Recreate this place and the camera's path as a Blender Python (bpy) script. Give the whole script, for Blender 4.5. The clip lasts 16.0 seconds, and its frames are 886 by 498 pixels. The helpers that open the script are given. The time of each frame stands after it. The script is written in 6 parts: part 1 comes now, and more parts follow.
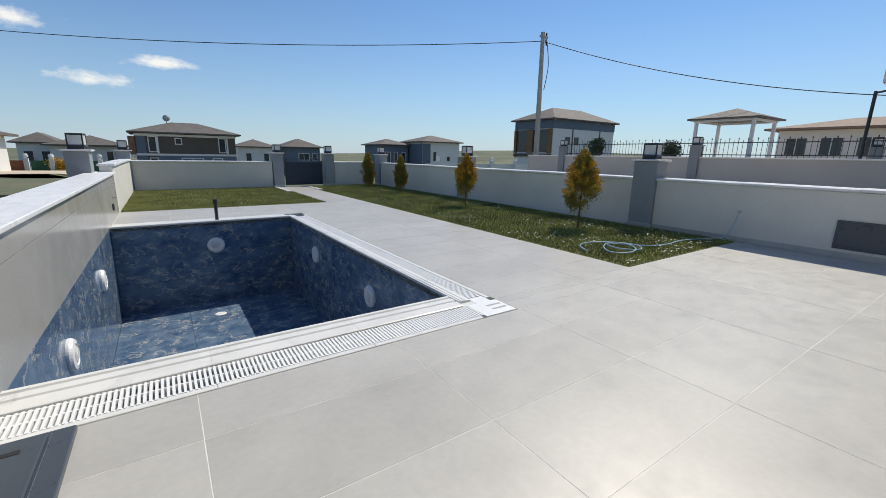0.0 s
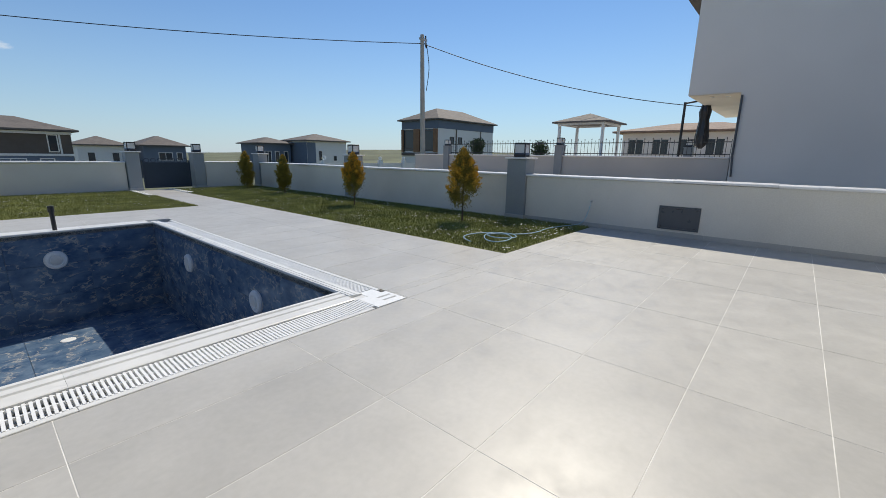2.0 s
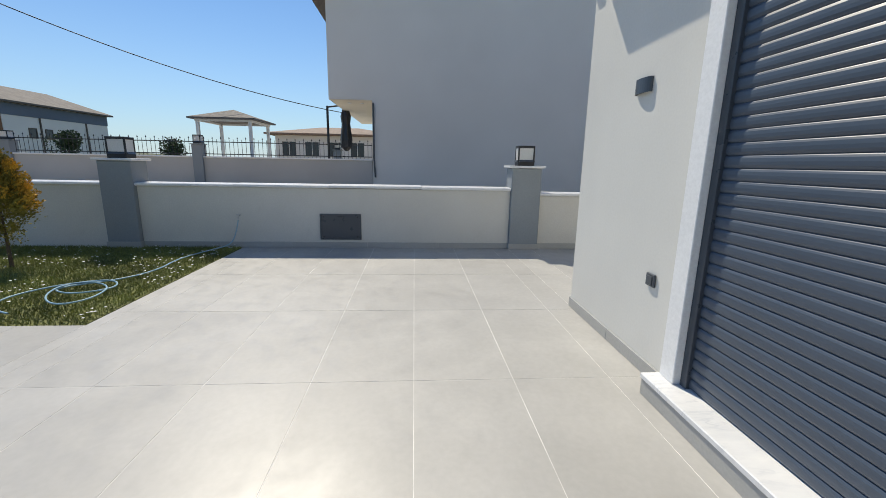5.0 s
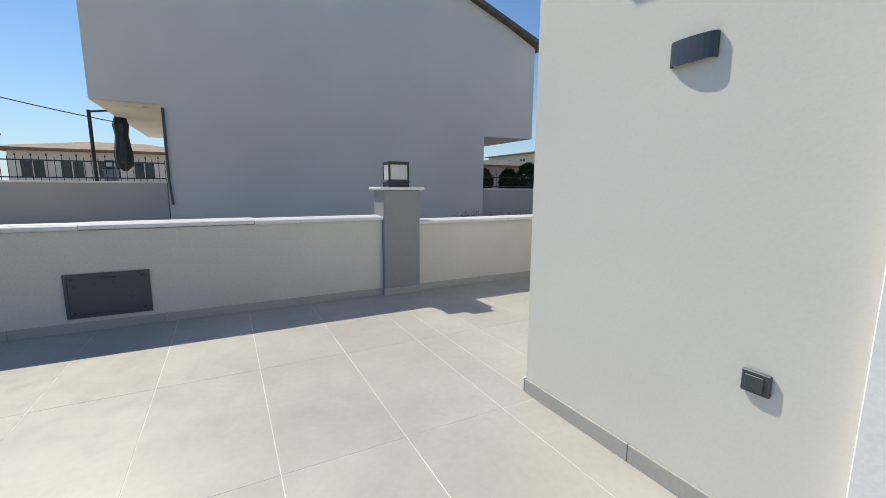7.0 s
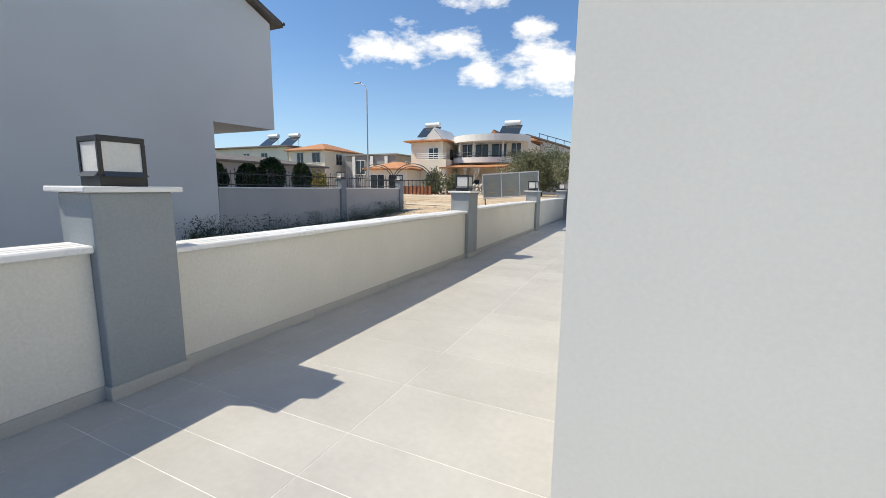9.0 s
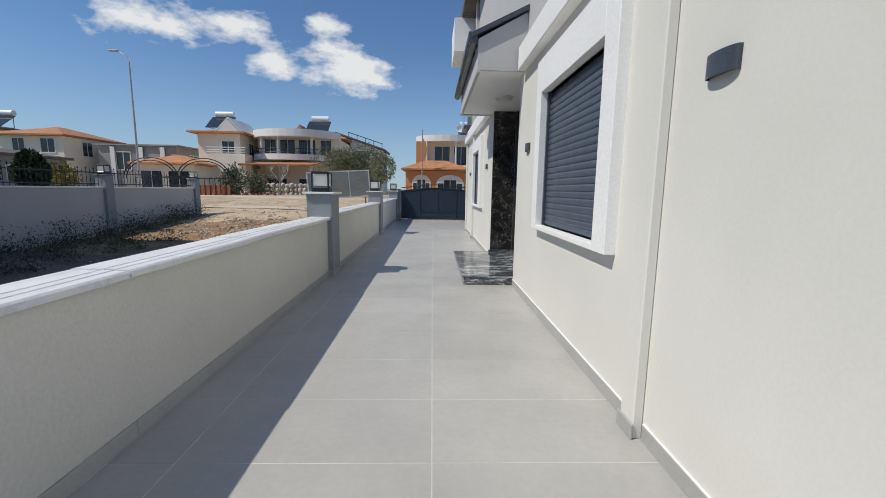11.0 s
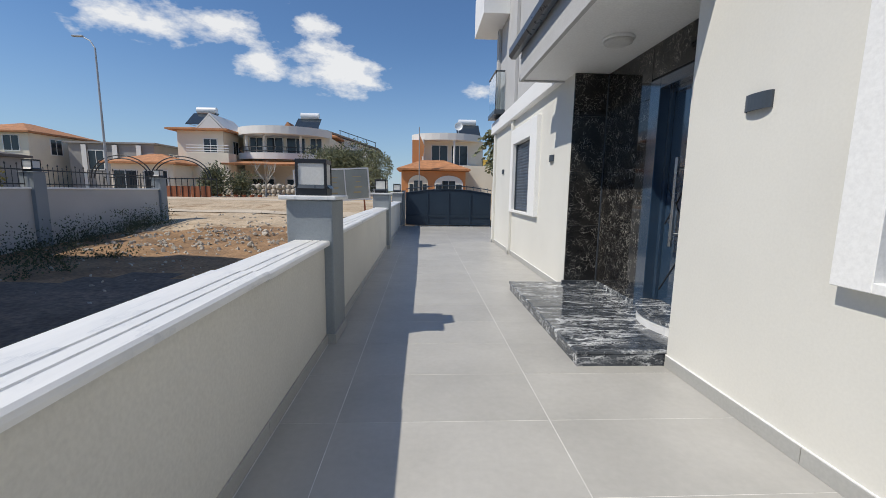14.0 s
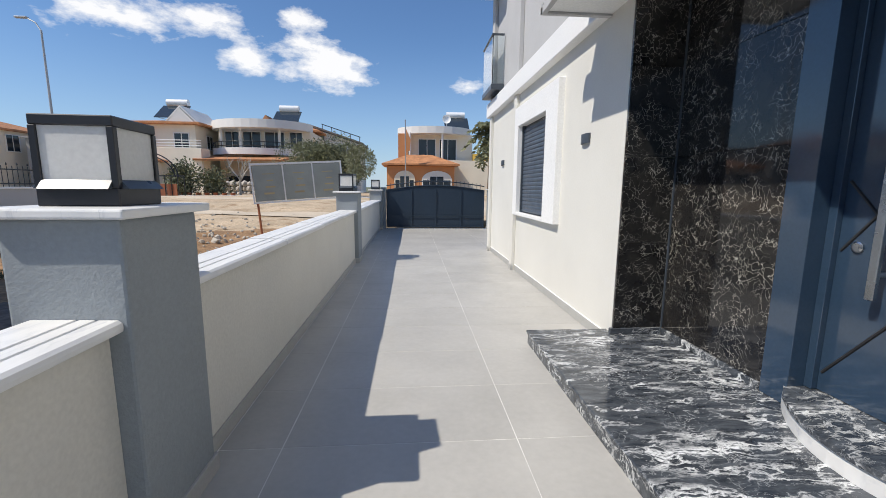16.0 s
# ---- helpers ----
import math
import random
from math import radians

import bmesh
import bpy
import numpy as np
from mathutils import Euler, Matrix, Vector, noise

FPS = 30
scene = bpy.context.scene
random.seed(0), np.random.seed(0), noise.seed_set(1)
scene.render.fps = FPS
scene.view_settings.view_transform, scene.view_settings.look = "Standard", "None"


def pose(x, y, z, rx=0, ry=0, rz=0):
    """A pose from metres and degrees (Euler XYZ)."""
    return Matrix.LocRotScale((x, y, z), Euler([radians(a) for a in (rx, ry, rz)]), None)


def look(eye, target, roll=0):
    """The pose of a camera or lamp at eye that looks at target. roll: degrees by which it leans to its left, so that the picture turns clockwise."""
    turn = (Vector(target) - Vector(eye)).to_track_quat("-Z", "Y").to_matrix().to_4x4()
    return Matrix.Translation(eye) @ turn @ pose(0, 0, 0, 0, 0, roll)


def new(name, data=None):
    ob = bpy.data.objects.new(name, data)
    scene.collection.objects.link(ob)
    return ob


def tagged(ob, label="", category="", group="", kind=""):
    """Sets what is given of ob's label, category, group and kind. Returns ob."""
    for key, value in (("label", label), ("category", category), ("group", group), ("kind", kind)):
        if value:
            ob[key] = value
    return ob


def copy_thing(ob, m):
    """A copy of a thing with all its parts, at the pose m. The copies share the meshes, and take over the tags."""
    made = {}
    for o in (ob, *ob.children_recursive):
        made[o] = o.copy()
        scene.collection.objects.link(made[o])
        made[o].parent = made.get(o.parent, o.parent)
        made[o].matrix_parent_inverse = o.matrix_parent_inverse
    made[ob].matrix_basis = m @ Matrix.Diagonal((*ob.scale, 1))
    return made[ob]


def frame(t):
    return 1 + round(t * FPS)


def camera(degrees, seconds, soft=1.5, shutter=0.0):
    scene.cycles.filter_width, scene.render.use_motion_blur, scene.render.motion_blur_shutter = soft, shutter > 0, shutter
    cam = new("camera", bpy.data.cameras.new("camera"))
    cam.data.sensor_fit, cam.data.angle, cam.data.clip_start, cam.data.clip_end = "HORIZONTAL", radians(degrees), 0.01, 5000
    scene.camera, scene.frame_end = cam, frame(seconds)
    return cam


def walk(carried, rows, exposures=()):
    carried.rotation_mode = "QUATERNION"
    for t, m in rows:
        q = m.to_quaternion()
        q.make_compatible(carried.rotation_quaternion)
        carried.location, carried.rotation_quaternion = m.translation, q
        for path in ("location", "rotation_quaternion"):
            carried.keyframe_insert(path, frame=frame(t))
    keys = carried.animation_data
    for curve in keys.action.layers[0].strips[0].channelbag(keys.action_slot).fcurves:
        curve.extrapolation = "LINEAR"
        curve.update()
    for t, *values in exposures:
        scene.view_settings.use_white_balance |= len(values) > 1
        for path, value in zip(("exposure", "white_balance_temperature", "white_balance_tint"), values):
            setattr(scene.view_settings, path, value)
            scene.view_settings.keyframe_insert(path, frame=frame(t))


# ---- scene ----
cam = camera(94.9, 16.0, soft=0.75)
PATH = [
    (0, (4.916, -1.346, 1.281), (3.817, -2.956, 0.831), 1.0),
    (0.5, (4.935, -1.325, 1.286), (3.82, -2.923, 0.836), 0.9),
    (1, (4.942, -1.292, 1.292), (3.813, -2.882, 0.845), 0.9),
    (1.5, (4.953, -1.241, 1.281), (3.771, -2.792, 0.836), 0.8),
    (2, (4.986, -1.17, 1.268), (3.504, -2.437, 0.823), 0.9),
    (2.5, (4.966, -1.15, 1.281), (3.218, -2.012, 0.832), 0.9),
    (3, (4.872, -1.151, 1.287), (2.997, -1.678, 0.834), 0.8),
    (3.5, (4.6, -1.191, 1.308), (2.669, -1.44, 0.851), 0.9),
    (4, (4.28, -1.301, 1.29), (2.331, -1.274, 0.841), 1.2),
    (4.2, (4.141, -1.358, 1.278), (2.192, -1.297, 0.834), 1.2),
    (6.3, (2.452, -1.523, 1.283), (0.545, -1.014, 0.963), 0.4),
    (6.5, (2.29, -1.551, 1.278), (0.415, -0.93, 0.969), 0.3),
    (7, (1.875, -1.597, 1.273), (0.13, -0.667, 0.972), 0.3),
    (7.5, (1.399, -1.552, 1.284), (-0.149, -0.322, 0.982), 0.1),
    (8, (1.033, -1.533, 1.279), (-0.294, -0.066, 0.983), 0.3),
    (8.5, (0.554, -1.389, 1.311), (-0.5, 0.283, 1.006), 1.2),
    (9, (0.179, -1.222, 1.286), (-0.661, 0.568, 0.988), 0.7),
    (9.5, (-0.159, -1.005, 1.283), (-0.692, 0.899, 0.982), 0.7),
    (10, (-0.544, -0.73, 1.287), (-0.832, 1.227, 0.995), 0.9),
    (10.2, (-0.665, -0.655, 1.284), (-0.873, 1.313, 0.995), 1.0),
    (12.3, (-1.74, 0.859, 1.278), (-1.476, 2.821, 0.997), 1.0),
    (12.5, (-1.808, 1.035, 1.261), (-1.54, 2.998, 0.984), 1.2),
    (13, (-1.856, 1.458, 1.251), (-1.606, 3.423, 0.971), 1.0),
    (13.5, (-1.852, 1.93, 1.27), (-1.672, 3.902, 0.991), 0.9),
    (14, (-1.837, 2.397, 1.277), (-1.735, 4.375, 0.998), 0.9),
    (14.5, (-1.736, 2.946, 1.273), (-1.632, 4.924, 0.996), 0.9),
    (15, (-1.694, 3.398, 1.284), (-1.589, 5.375, 1.003), 0.8),
    (15.5, (-1.638, 3.826, 1.287), (-1.525, 5.802, 0.998), 0.7),
    (16, (-1.655, 4.372, 1.301), (-1.501, 6.344, 1.003), 0.5),
]
walk(cam, [(t, look(eye, target, roll)) for t, eye, target, roll in PATH], exposures=[(0.0, 0.05, 6950, 8), (3.0, 0.04, 7000, 8), (6.5, 0.17, 7200, 7), (7.0, 0.19, 7230, 7), (7.5, 0.39, 7200, 7), (9.0, 0.44, 7150, 8), (10.2, -0.07, 6800, 8), (12.3, -0.22, 6560, 8), (13.2, -0.08, 6720, 9), (14.0, -0.10, 6630, 9), (14.5, 0.06, 6600, 9), (16.0, 0.15, 6700, 10)])

CLOUD_BANKS = ((-11.4, 15.6, 10.5, 5.2, 0.62), (-7.5, 14.2, 6, 2.6, 0.5), (-20.5, 15.2, 7.5, 3.0, 0.54), (-33, 17.2, 12, 3.6, 0.54), (-25, 18.6, 12, 4.2, 0.58), (-14, 19.6, 7, 2.6, 0.52), (-22, 22.5, 12, 3.6, 0.52),
               (7.6, 12.7, 5.0, 2.6, 0.55), (-24, 28, 14, 4, 0.5), (174.7, 6.9, 8, 1.7, 0.54), (-179.5, 9.2, 8, 1.6, 0.5), (171, 11.5, 8, 2.2, 0.54))
# ---- world, sun ----
SUN = Vector((-0.735, -0.295, 1.0)).normalized()          # from the ground towards the sun
world = bpy.data.worlds.new("world")
scene.world = world
world.use_nodes = True
wn, wl = world.node_tree.nodes, world.node_tree.links
wn.clear()
w_out, w_bg = wn.new("ShaderNodeOutputWorld"), wn.new("ShaderNodeBackground")
sky = wn.new("ShaderNodeTexSky")
sky.sky_type, sky.sun_disc = "NISHITA", False
sky.sun_elevation = math.asin(SUN.z)
sky.sun_rotation = math.atan2(SUN.x, SUN.y)
sky.altitude, sky.air_density, sky.dust_density, sky.ozone_density = 0.0, 1.15, 0.0, 2.0
w_bg.inputs["Strength"].default_value = 0.098


def w_math(op, a, b=None, clamp=False):
    n = wn.new("ShaderNodeMath")
    n.operation, n.use_clamp = op, clamp
    for i, v in enumerate((a, b)):
        if v is None:
            continue
        if isinstance(v, (int, float)):
            n.inputs[i].default_value = v
        else:
            wl.new(v, n.inputs[i])
    return n.outputs[0]


# fair-weather clouds: soft noise inside a few drifting banks
w_co = wn.new("ShaderNodeTexCoord")
w_map = wn.new("ShaderNodeMapping")
w_map.inputs["Scale"].default_value = (1.0, 1.0, 2.1)
wl.new(w_co.outputs["Generated"], w_map.inputs["Vector"])
w_noise = wn.new("ShaderNodeTexNoise")
w_noise.inputs["Scale"].default_value, w_noise.inputs["Detail"].default_value, w_noise.inputs["Roughness"].default_value = 11.0, 9.0, 0.62
wl.new(w_map.outputs["Vector"], w_noise.inputs["Vector"])
w_sum = None
# bearing (degrees right of +Y), height above the horizon (degrees), half width, half height, density
for bearing, high, wide, tall, dens in CLOUD_BANKS:
    b, e = radians(bearing), radians(high)
    mid = (math.sin(b) * math.cos(e), math.cos(b) * math.cos(e), math.sin(e))
    sub = wn.new("ShaderNodeVectorMath")
    sub.operation = "SUBTRACT"
    wl.new(w_co.outputs["Generated"], sub.inputs[0])
    sub.inputs[1].default_value = mid
    rot = wn.new("ShaderNodeVectorRotate")
    rot.rotation_type, rot.inputs["Angle"].default_value = "Z_AXIS", b
    wl.new(sub.outputs[0], rot.inputs["Vector"])
    sc = wn.new("ShaderNodeVectorMath")
    sc.operation = "MULTIPLY"
    wl.new(rot.outputs[0], sc.inputs[0])
    sc.inputs[1].default_value = (1 / radians(wide), 1.0, 1 / radians(tall))
    ln = wn.new("ShaderNodeVectorMath")
    ln.operation = "LENGTH"
    wl.new(sc.outputs[0], ln.inputs[0])
    bank = w_math("MULTIPLY", w_math("SUBTRACT", 1.0, ln.outputs["Value"], True), dens)
    w_sum = bank if w_sum is None else w_math("MAXIMUM", w_sum, bank)
w_fac = w_math("MULTIPLY", w_math("SUBTRACT", w_math("ADD", w_noise.outputs["Fac"], w_sum), 0.785), 4.6, True)
w_fac = w_math("MULTIPLY", w_fac, 0.92)
w_mix = wn.new("ShaderNodeMix")
w_mix.data_type = "RGBA"
wl.new(w_fac, w_mix.inputs["Factor"])
w_tint = wn.new("ShaderNodeMix")
w_tint.data_type, w_tint.blend_type = "RGBA", "MULTIPLY"
w_tint.inputs["Factor"].default_value = 1.0
wl.new(sky.outputs["Color"], w_tint.inputs[6])
w_tint.inputs[7].default_value = (0.67, 0.875, 1.14, 1.0)
# pale haze that thickens towards the horizon all round
w_sep = wn.new("ShaderNodeSeparateXYZ")
wl.new(w_co.outputs["Generated"], w_sep.inputs[0])
w_haze = w_math("MULTIPLY", w_math("POWER", w_math("SUBTRACT", 1.0, w_math("MULTIPLY", w_sep.outputs["Z"], 3.0), True), 1.8), 0.62)
w_low = wn.new("ShaderNodeMix")
w_low.data_type = "RGBA"
wl.new(w_haze, w_low.inputs["Factor"])
wl.new(w_tint.outputs[2], w_low.inputs[6])
w_low.inputs[7].default_value = (4.1, 5.5, 7.9, 1.0)
wl.new(w_low.outputs[2], w_mix.inputs[6])
w_mix.inputs[7].default_value = (9.5, 9.6, 9.8, 1.0)
wl.new(w_mix.outputs[2], w_bg.inputs["Color"])
wl.new(w_bg.outputs[0], w_out.inputs["Surface"])

sun = new("sun", bpy.data.lights.new("sun", "SUN"))
sun.data.energy, sun.data.angle, sun.data.color = 4.0, radians(0.6), (1.0, 0.945, 0.855)
sun.matrix_world = look(SUN * 80, (0, 0, 0))

# ---- materials ----
def material(name, color, rough=0.6, metal=0.0, vary=0.12, scale=1.5, grain=0.05, grain_scale=60.0, bump=0.0, bump_scale=80.0, stain=None, stain_at=0.6, per_piece=0.0, coat=0.0, spec=0.5):
    """A surface with broad mottling, fine grain, optional stains, relief and a little change from piece to piece."""
    m = bpy.data.materials.new(name)
    m.use_nodes = True
    n, l = m.node_tree.nodes, m.node_tree.links
    p = n["Principled BSDF"]
    p.inputs["Roughness"].default_value, p.inputs["Metallic"].default_value = rough, metal
    p.inputs["Coat Weight"].default_value = coat
    p.inputs["Coat Roughness"].default_value = 0.08
    p.inputs["Specular IOR Level"].default_value = spec
    co = n.new("ShaderNodeTexCoord")
    geo = n.new("ShaderNodeNewGeometry")

    def tex(s, detail=4.0, rough_n=0.55):
        t = n.new("ShaderNodeTexNoise")
        t.inputs["Scale"].default_value, t.inputs["Detail"].default_value, t.inputs["Roughness"].default_value = s, detail, rough_n
        l.new(geo.outputs["Position"], t.inputs["Vector"])
        return t.outputs["Fac"]

    def ramp(src, lo, hi, a, b):
        r = n.new("ShaderNodeMapRange")
        l.new(src, r.inputs["Value"])
        for k, v in zip(("From Min", "From Max", "To Min", "To Max"), (lo, hi, a, b)):
            r.inputs[k].default_value = v
        return r.outputs["Result"]

    def mult(a, b):
        t = n.new("ShaderNodeMath")
        t.operation = "MULTIPLY"
        l.new(a, t.inputs[0]), l.new(b, t.inputs[1])
        return t.outputs[0]

    val = mult(ramp(tex(scale), 0.3, 0.7, 1 - vary, 1 + vary), ramp(tex(grain_scale, 2.0), 0.3, 0.7, 1 - grain, 1 + grain))
    if per_piece:
        info = n.new("ShaderNodeObjectInfo")
        val = mult(val, ramp(info.outputs["Random"], 0, 1, 1 - per_piece, 1 + per_piece))
    mix = n.new("ShaderNodeVectorMath")
    mix.operation = "SCALE"
    mix.inputs[0].default_value = color
    l.new(val, mix.inputs["Scale"])
    out = mix.outputs[0]
    if stain:
        mx = n.new("ShaderNodeMix")
        mx.data_type = "RGBA"
        l.new(ramp(tex(scale * 2.3, 7.0, 0.65), stain_at, stain_at + 0.16, 0, 1), mx.inputs["Factor"])
        l.new(out, mx.inputs[6])
        mx.inputs[7].default_value = (*stain, 1)
        out = mx.outputs[2]
    l.new(out, p.inputs["Base Color"])
    l.new(ramp(tex(scale * 3 + 2), 0.3, 0.7, max(0.03, rough - 0.07), min(1, rough + 0.07)), p.inputs["Roughness"])
    if bump:
        b = n.new("ShaderNodeBump")
        b.inputs["Strength"].default_value, b.inputs["Distance"].default_value = bump, 0.01
        l.new(tex(bump_scale, 5.0), b.inputs["Height"])
        l.new(b.outputs["Normal"], p.inputs["Normal"])
    return m


def veined(name, base, second, vein, scale=2.0, width=0.05, rough=0.12, stretch=(1, 1, 1), amount=1.0, per_piece=True, cells=False):
    """Polished stone or printed porcelain with clouding and pale veins."""
    m = bpy.data.materials.new(name)
    m.use_nodes = True
    n, l = m.node_tree.nodes, m.node_tree.links
    p = n["Principled BSDF"]
    p.inputs["Roughness"].default_value = rough
    geo, info = n.new("ShaderNodeNewGeometry"), n.new("ShaderNodeObjectInfo")
    mp = n.new("ShaderNodeMapping")
    mp.inputs["Scale"].default_value = stretch
    l.new(geo.outputs["Position"], mp.inputs["Vector"])
    if per_piece:
        add = n.new("ShaderNodeVectorMath")
        add.operation = "SCALE"
        add.inputs[0].default_value = (7.0, 3.0, 5.0)
        l.new(info.outputs["Random"], add.inputs["Scale"])
        l.new(add.outputs[0], mp.inputs["Location"])
    wob = n.new("ShaderNodeTexNoise")
    wob.inputs["Scale"].default_value, wob.inputs["Detail"].default_value = scale * 1.5, 6.0
    l.new(mp.outputs[0], wob.inputs["Vector"])
    off = n.new("ShaderNodeVectorMath")
    off.operation = "MULTIPLY_ADD"
    l.new(wob.outputs["Color"], off.inputs[0])
    off.inputs[1].default_value = ((1.5 if cells else 0.6) / scale,) * 3
    l.new(mp.outputs[0], off.inputs[2])
    cloud = n.new("ShaderNodeTexNoise")
    cloud.inputs["Scale"].default_value, cloud.inputs["Detail"].default_value, cloud.inputs["Roughness"].default_value = scale, 8.0, 0.62
    l.new(off.outputs[0], cloud.inputs["Vector"])
    mr = n.new("ShaderNodeMapRange")
    l.new(cloud.outputs["Fac"], mr.inputs["Value"])
    mr.inputs["From Min"].default_value, mr.inputs["From Max"].default_value = 0.35, 0.68
    mx = n.new("ShaderNodeMix")
    mx.data_type = "RGBA"
    l.new(mr.outputs[0], mx.inputs["Factor"])
    mx.inputs[6].default_value, mx.inputs[7].default_value = (*base, 1), (*second, 1)
    if cells:
        v = n.new("ShaderNodeTexVoronoi")
        v.feature = "DISTANCE_TO_EDGE"
        v.inputs["Scale"].default_value = scale * 3.2
        l.new(off.outputs[0], v.inputs["Vector"])
        src = v.outputs["Distance"]
        lo, hi = width, 0.0
    else:
        v = n.new("ShaderNodeTexNoise")
        v.inputs["Scale"].default_value, v.inputs["Detail"].default_value, v.inputs["Roughness"].default_value = scale * 0.9, 6.0, 0.6
        l.new(off.outputs[0], v.inputs["Vector"])
        a = n.new("ShaderNodeMath")
        a.operation = "SUBTRACT"
        l.new(v.outputs["Fac"], a.inputs[0])
        a.inputs[1].default_value = 0.5
        ab = n.new("ShaderNodeMath")
        ab.operation = "ABSOLUTE"
        l.new(a.outputs[0], ab.inputs[0])
        src = ab.outputs[0]
        lo, hi = width, 0.0
    vr = n.new("ShaderNodeMapRange")
    l.new(src, vr.inputs["Value"])
    vr.inputs["From Min"].default_value, vr.inputs["From Max"].default_value = lo, hi
    gate = n.new("ShaderNodeTexNoise")
    gate.inputs["Scale"].default_value = scale * 1.3
    l.new(mp.outputs[0], gate.inputs["Vector"])
    gr = n.new("ShaderNodeMapRange")
    l.new(gate.outputs["Fac"], gr.inputs["Value"])
    gr.inputs["From Min"].default_value, gr.inputs["From Max"].default_value, gr.inputs["To Max"].default_value = 0.4, 0.6, amount
    mm = n.new("ShaderNodeMath")
    mm.operation = "MULTIPLY"
    l.new(vr.outputs[0], mm.inputs[0]), l.new(gr.outputs[0], mm.inputs[1])
    m2 = n.new("ShaderNodeMix")
    m2.data_type = "RGBA"
    l.new(mm.outputs[0], m2.inputs["Factor"])
    l.new(mx.outputs[2], m2.inputs[6])
    m2.inputs[7].default_value = (*vein, 1)
    l.new(m2.outputs[2], p.inputs["Base Color"])
    return m


def clear_glass(name, tint=(1, 1, 1), rough=0.0):
    m = bpy.data.materials.new(name)
    m.use_nodes = True
    p = m.node_tree.nodes["Principled BSDF"]
    p.inputs["Base Color"].default_value = (*tint, 1)
    p.inputs["Transmission Weight"].default_value, p.inputs["Roughness"].default_value = 1.0, rough
    return m


M_TILE = material("porcelain_paver", (0.43, 0.42, 0.395), 0.42, vary=0.085, scale=1.6, grain=0.035, grain_scale=25, per_piece=0.045, bump=0.03, bump_scale=160)
M_GROUT = material("pale_grout", (0.72, 0.71, 0.68), 0.85, vary=0.2, scale=3)
M_WALL = material("white_textured_render", (0.70, 0.688, 0.64), 0.75, vary=0.045, scale=0.8, grain=0.02, bump=0.045, bump_scale=95)
M_TRIM = material("bright_white_trim", (0.86, 0.86, 0.85), 0.55, vary=0.02, bump=0.05, bump_scale=80)
M_GREYWALL = material("light_grey_render", (0.50, 0.50, 0.50), 0.75, vary=0.04, bump=0.3, bump_scale=45)
M_CREAM = material("cream_garden_wall_paint", (0.64, 0.625, 0.575), 0.7, vary=0.05, scale=1.2, bump=0.2, bump_scale=55, stain=(0.55, 0.53, 0.48), stain_at=0.66)
M_PILLAR = material("blue_grey_pillar_paint", (0.262, 0.292, 0.312), 0.7, vary=0.05, scale=2, bump=0.35, bump_scale=85, stain=(0.29, 0.315, 0.33), stain_at=0.62)
M_CAP = veined("white_marble_coping", (0.82, 0.82, 0.81), (0.70, 0.71, 0.72), (0.55, 0.57, 0.60), 2.2, 0.03, 0.4, (4, 1, 1), 0.6)
M_SKIRT = material("grey_tile_skirting", (0.40, 0.40, 0.385), 0.4, vary=0.05, per_piece=0.04)
M_ANTHRA = material("anthracite_aluminium", (0.055, 0.068, 0.085), 0.32, 0.0, vary=0.06, scale=2, grain=0.03)
M_DARK = material("black_lamp_metal", (0.018, 0.019, 0.023), 0.38, vary=0.1)
M_SHUTTER = material("slate_grey_shutter", (0.066, 0.088, 0.122), 0.38, vary=0.03, scale=1, grain=0.01, per_piece=0.03)
M_OPAL = material("opal_white_pane", (0.92, 0.92, 0.90), 0.5, vary=0.03)
M_BLUE = veined("blue_marble_pool_tile", (0.042, 0.092, 0.180), (0.165, 0.235, 0.325), (0.50, 0.48, 0.43), 3.4, 0.030, 0.12, (1, 1, 1.6), 0.85)
M_POOLGROUT = material("blue_grey_grout", (0.20, 0.26, 0.34), 0.8)
M_PLASTIC = material("white_pool_plastic", (0.80, 0.81, 0.81), 0.35, vary=0.03)
M_COPING = veined("pale_travertine_coping", (0.74, 0.74, 0.72), (0.64, 0.64, 0.62), (0.52, 0.52, 0.51), 2.0, 0.03, 0.35, (1, 1, 1), 0.7)
M_CLAD = material("grey_porcelain_cladding", (0.40, 0.395, 0.375), 0.2, vary=0.06, scale=0.7, per_piece=0.008)
M_BLACKMARBLE = veined("black_marble_white_net_veins", (0.012, 0.012, 0.013), (0.032, 0.030, 0.028), (0.64, 0.61, 0.54), 5.2, 0.028, 0.05, (1, 1, 1), 0.85, cells=True)


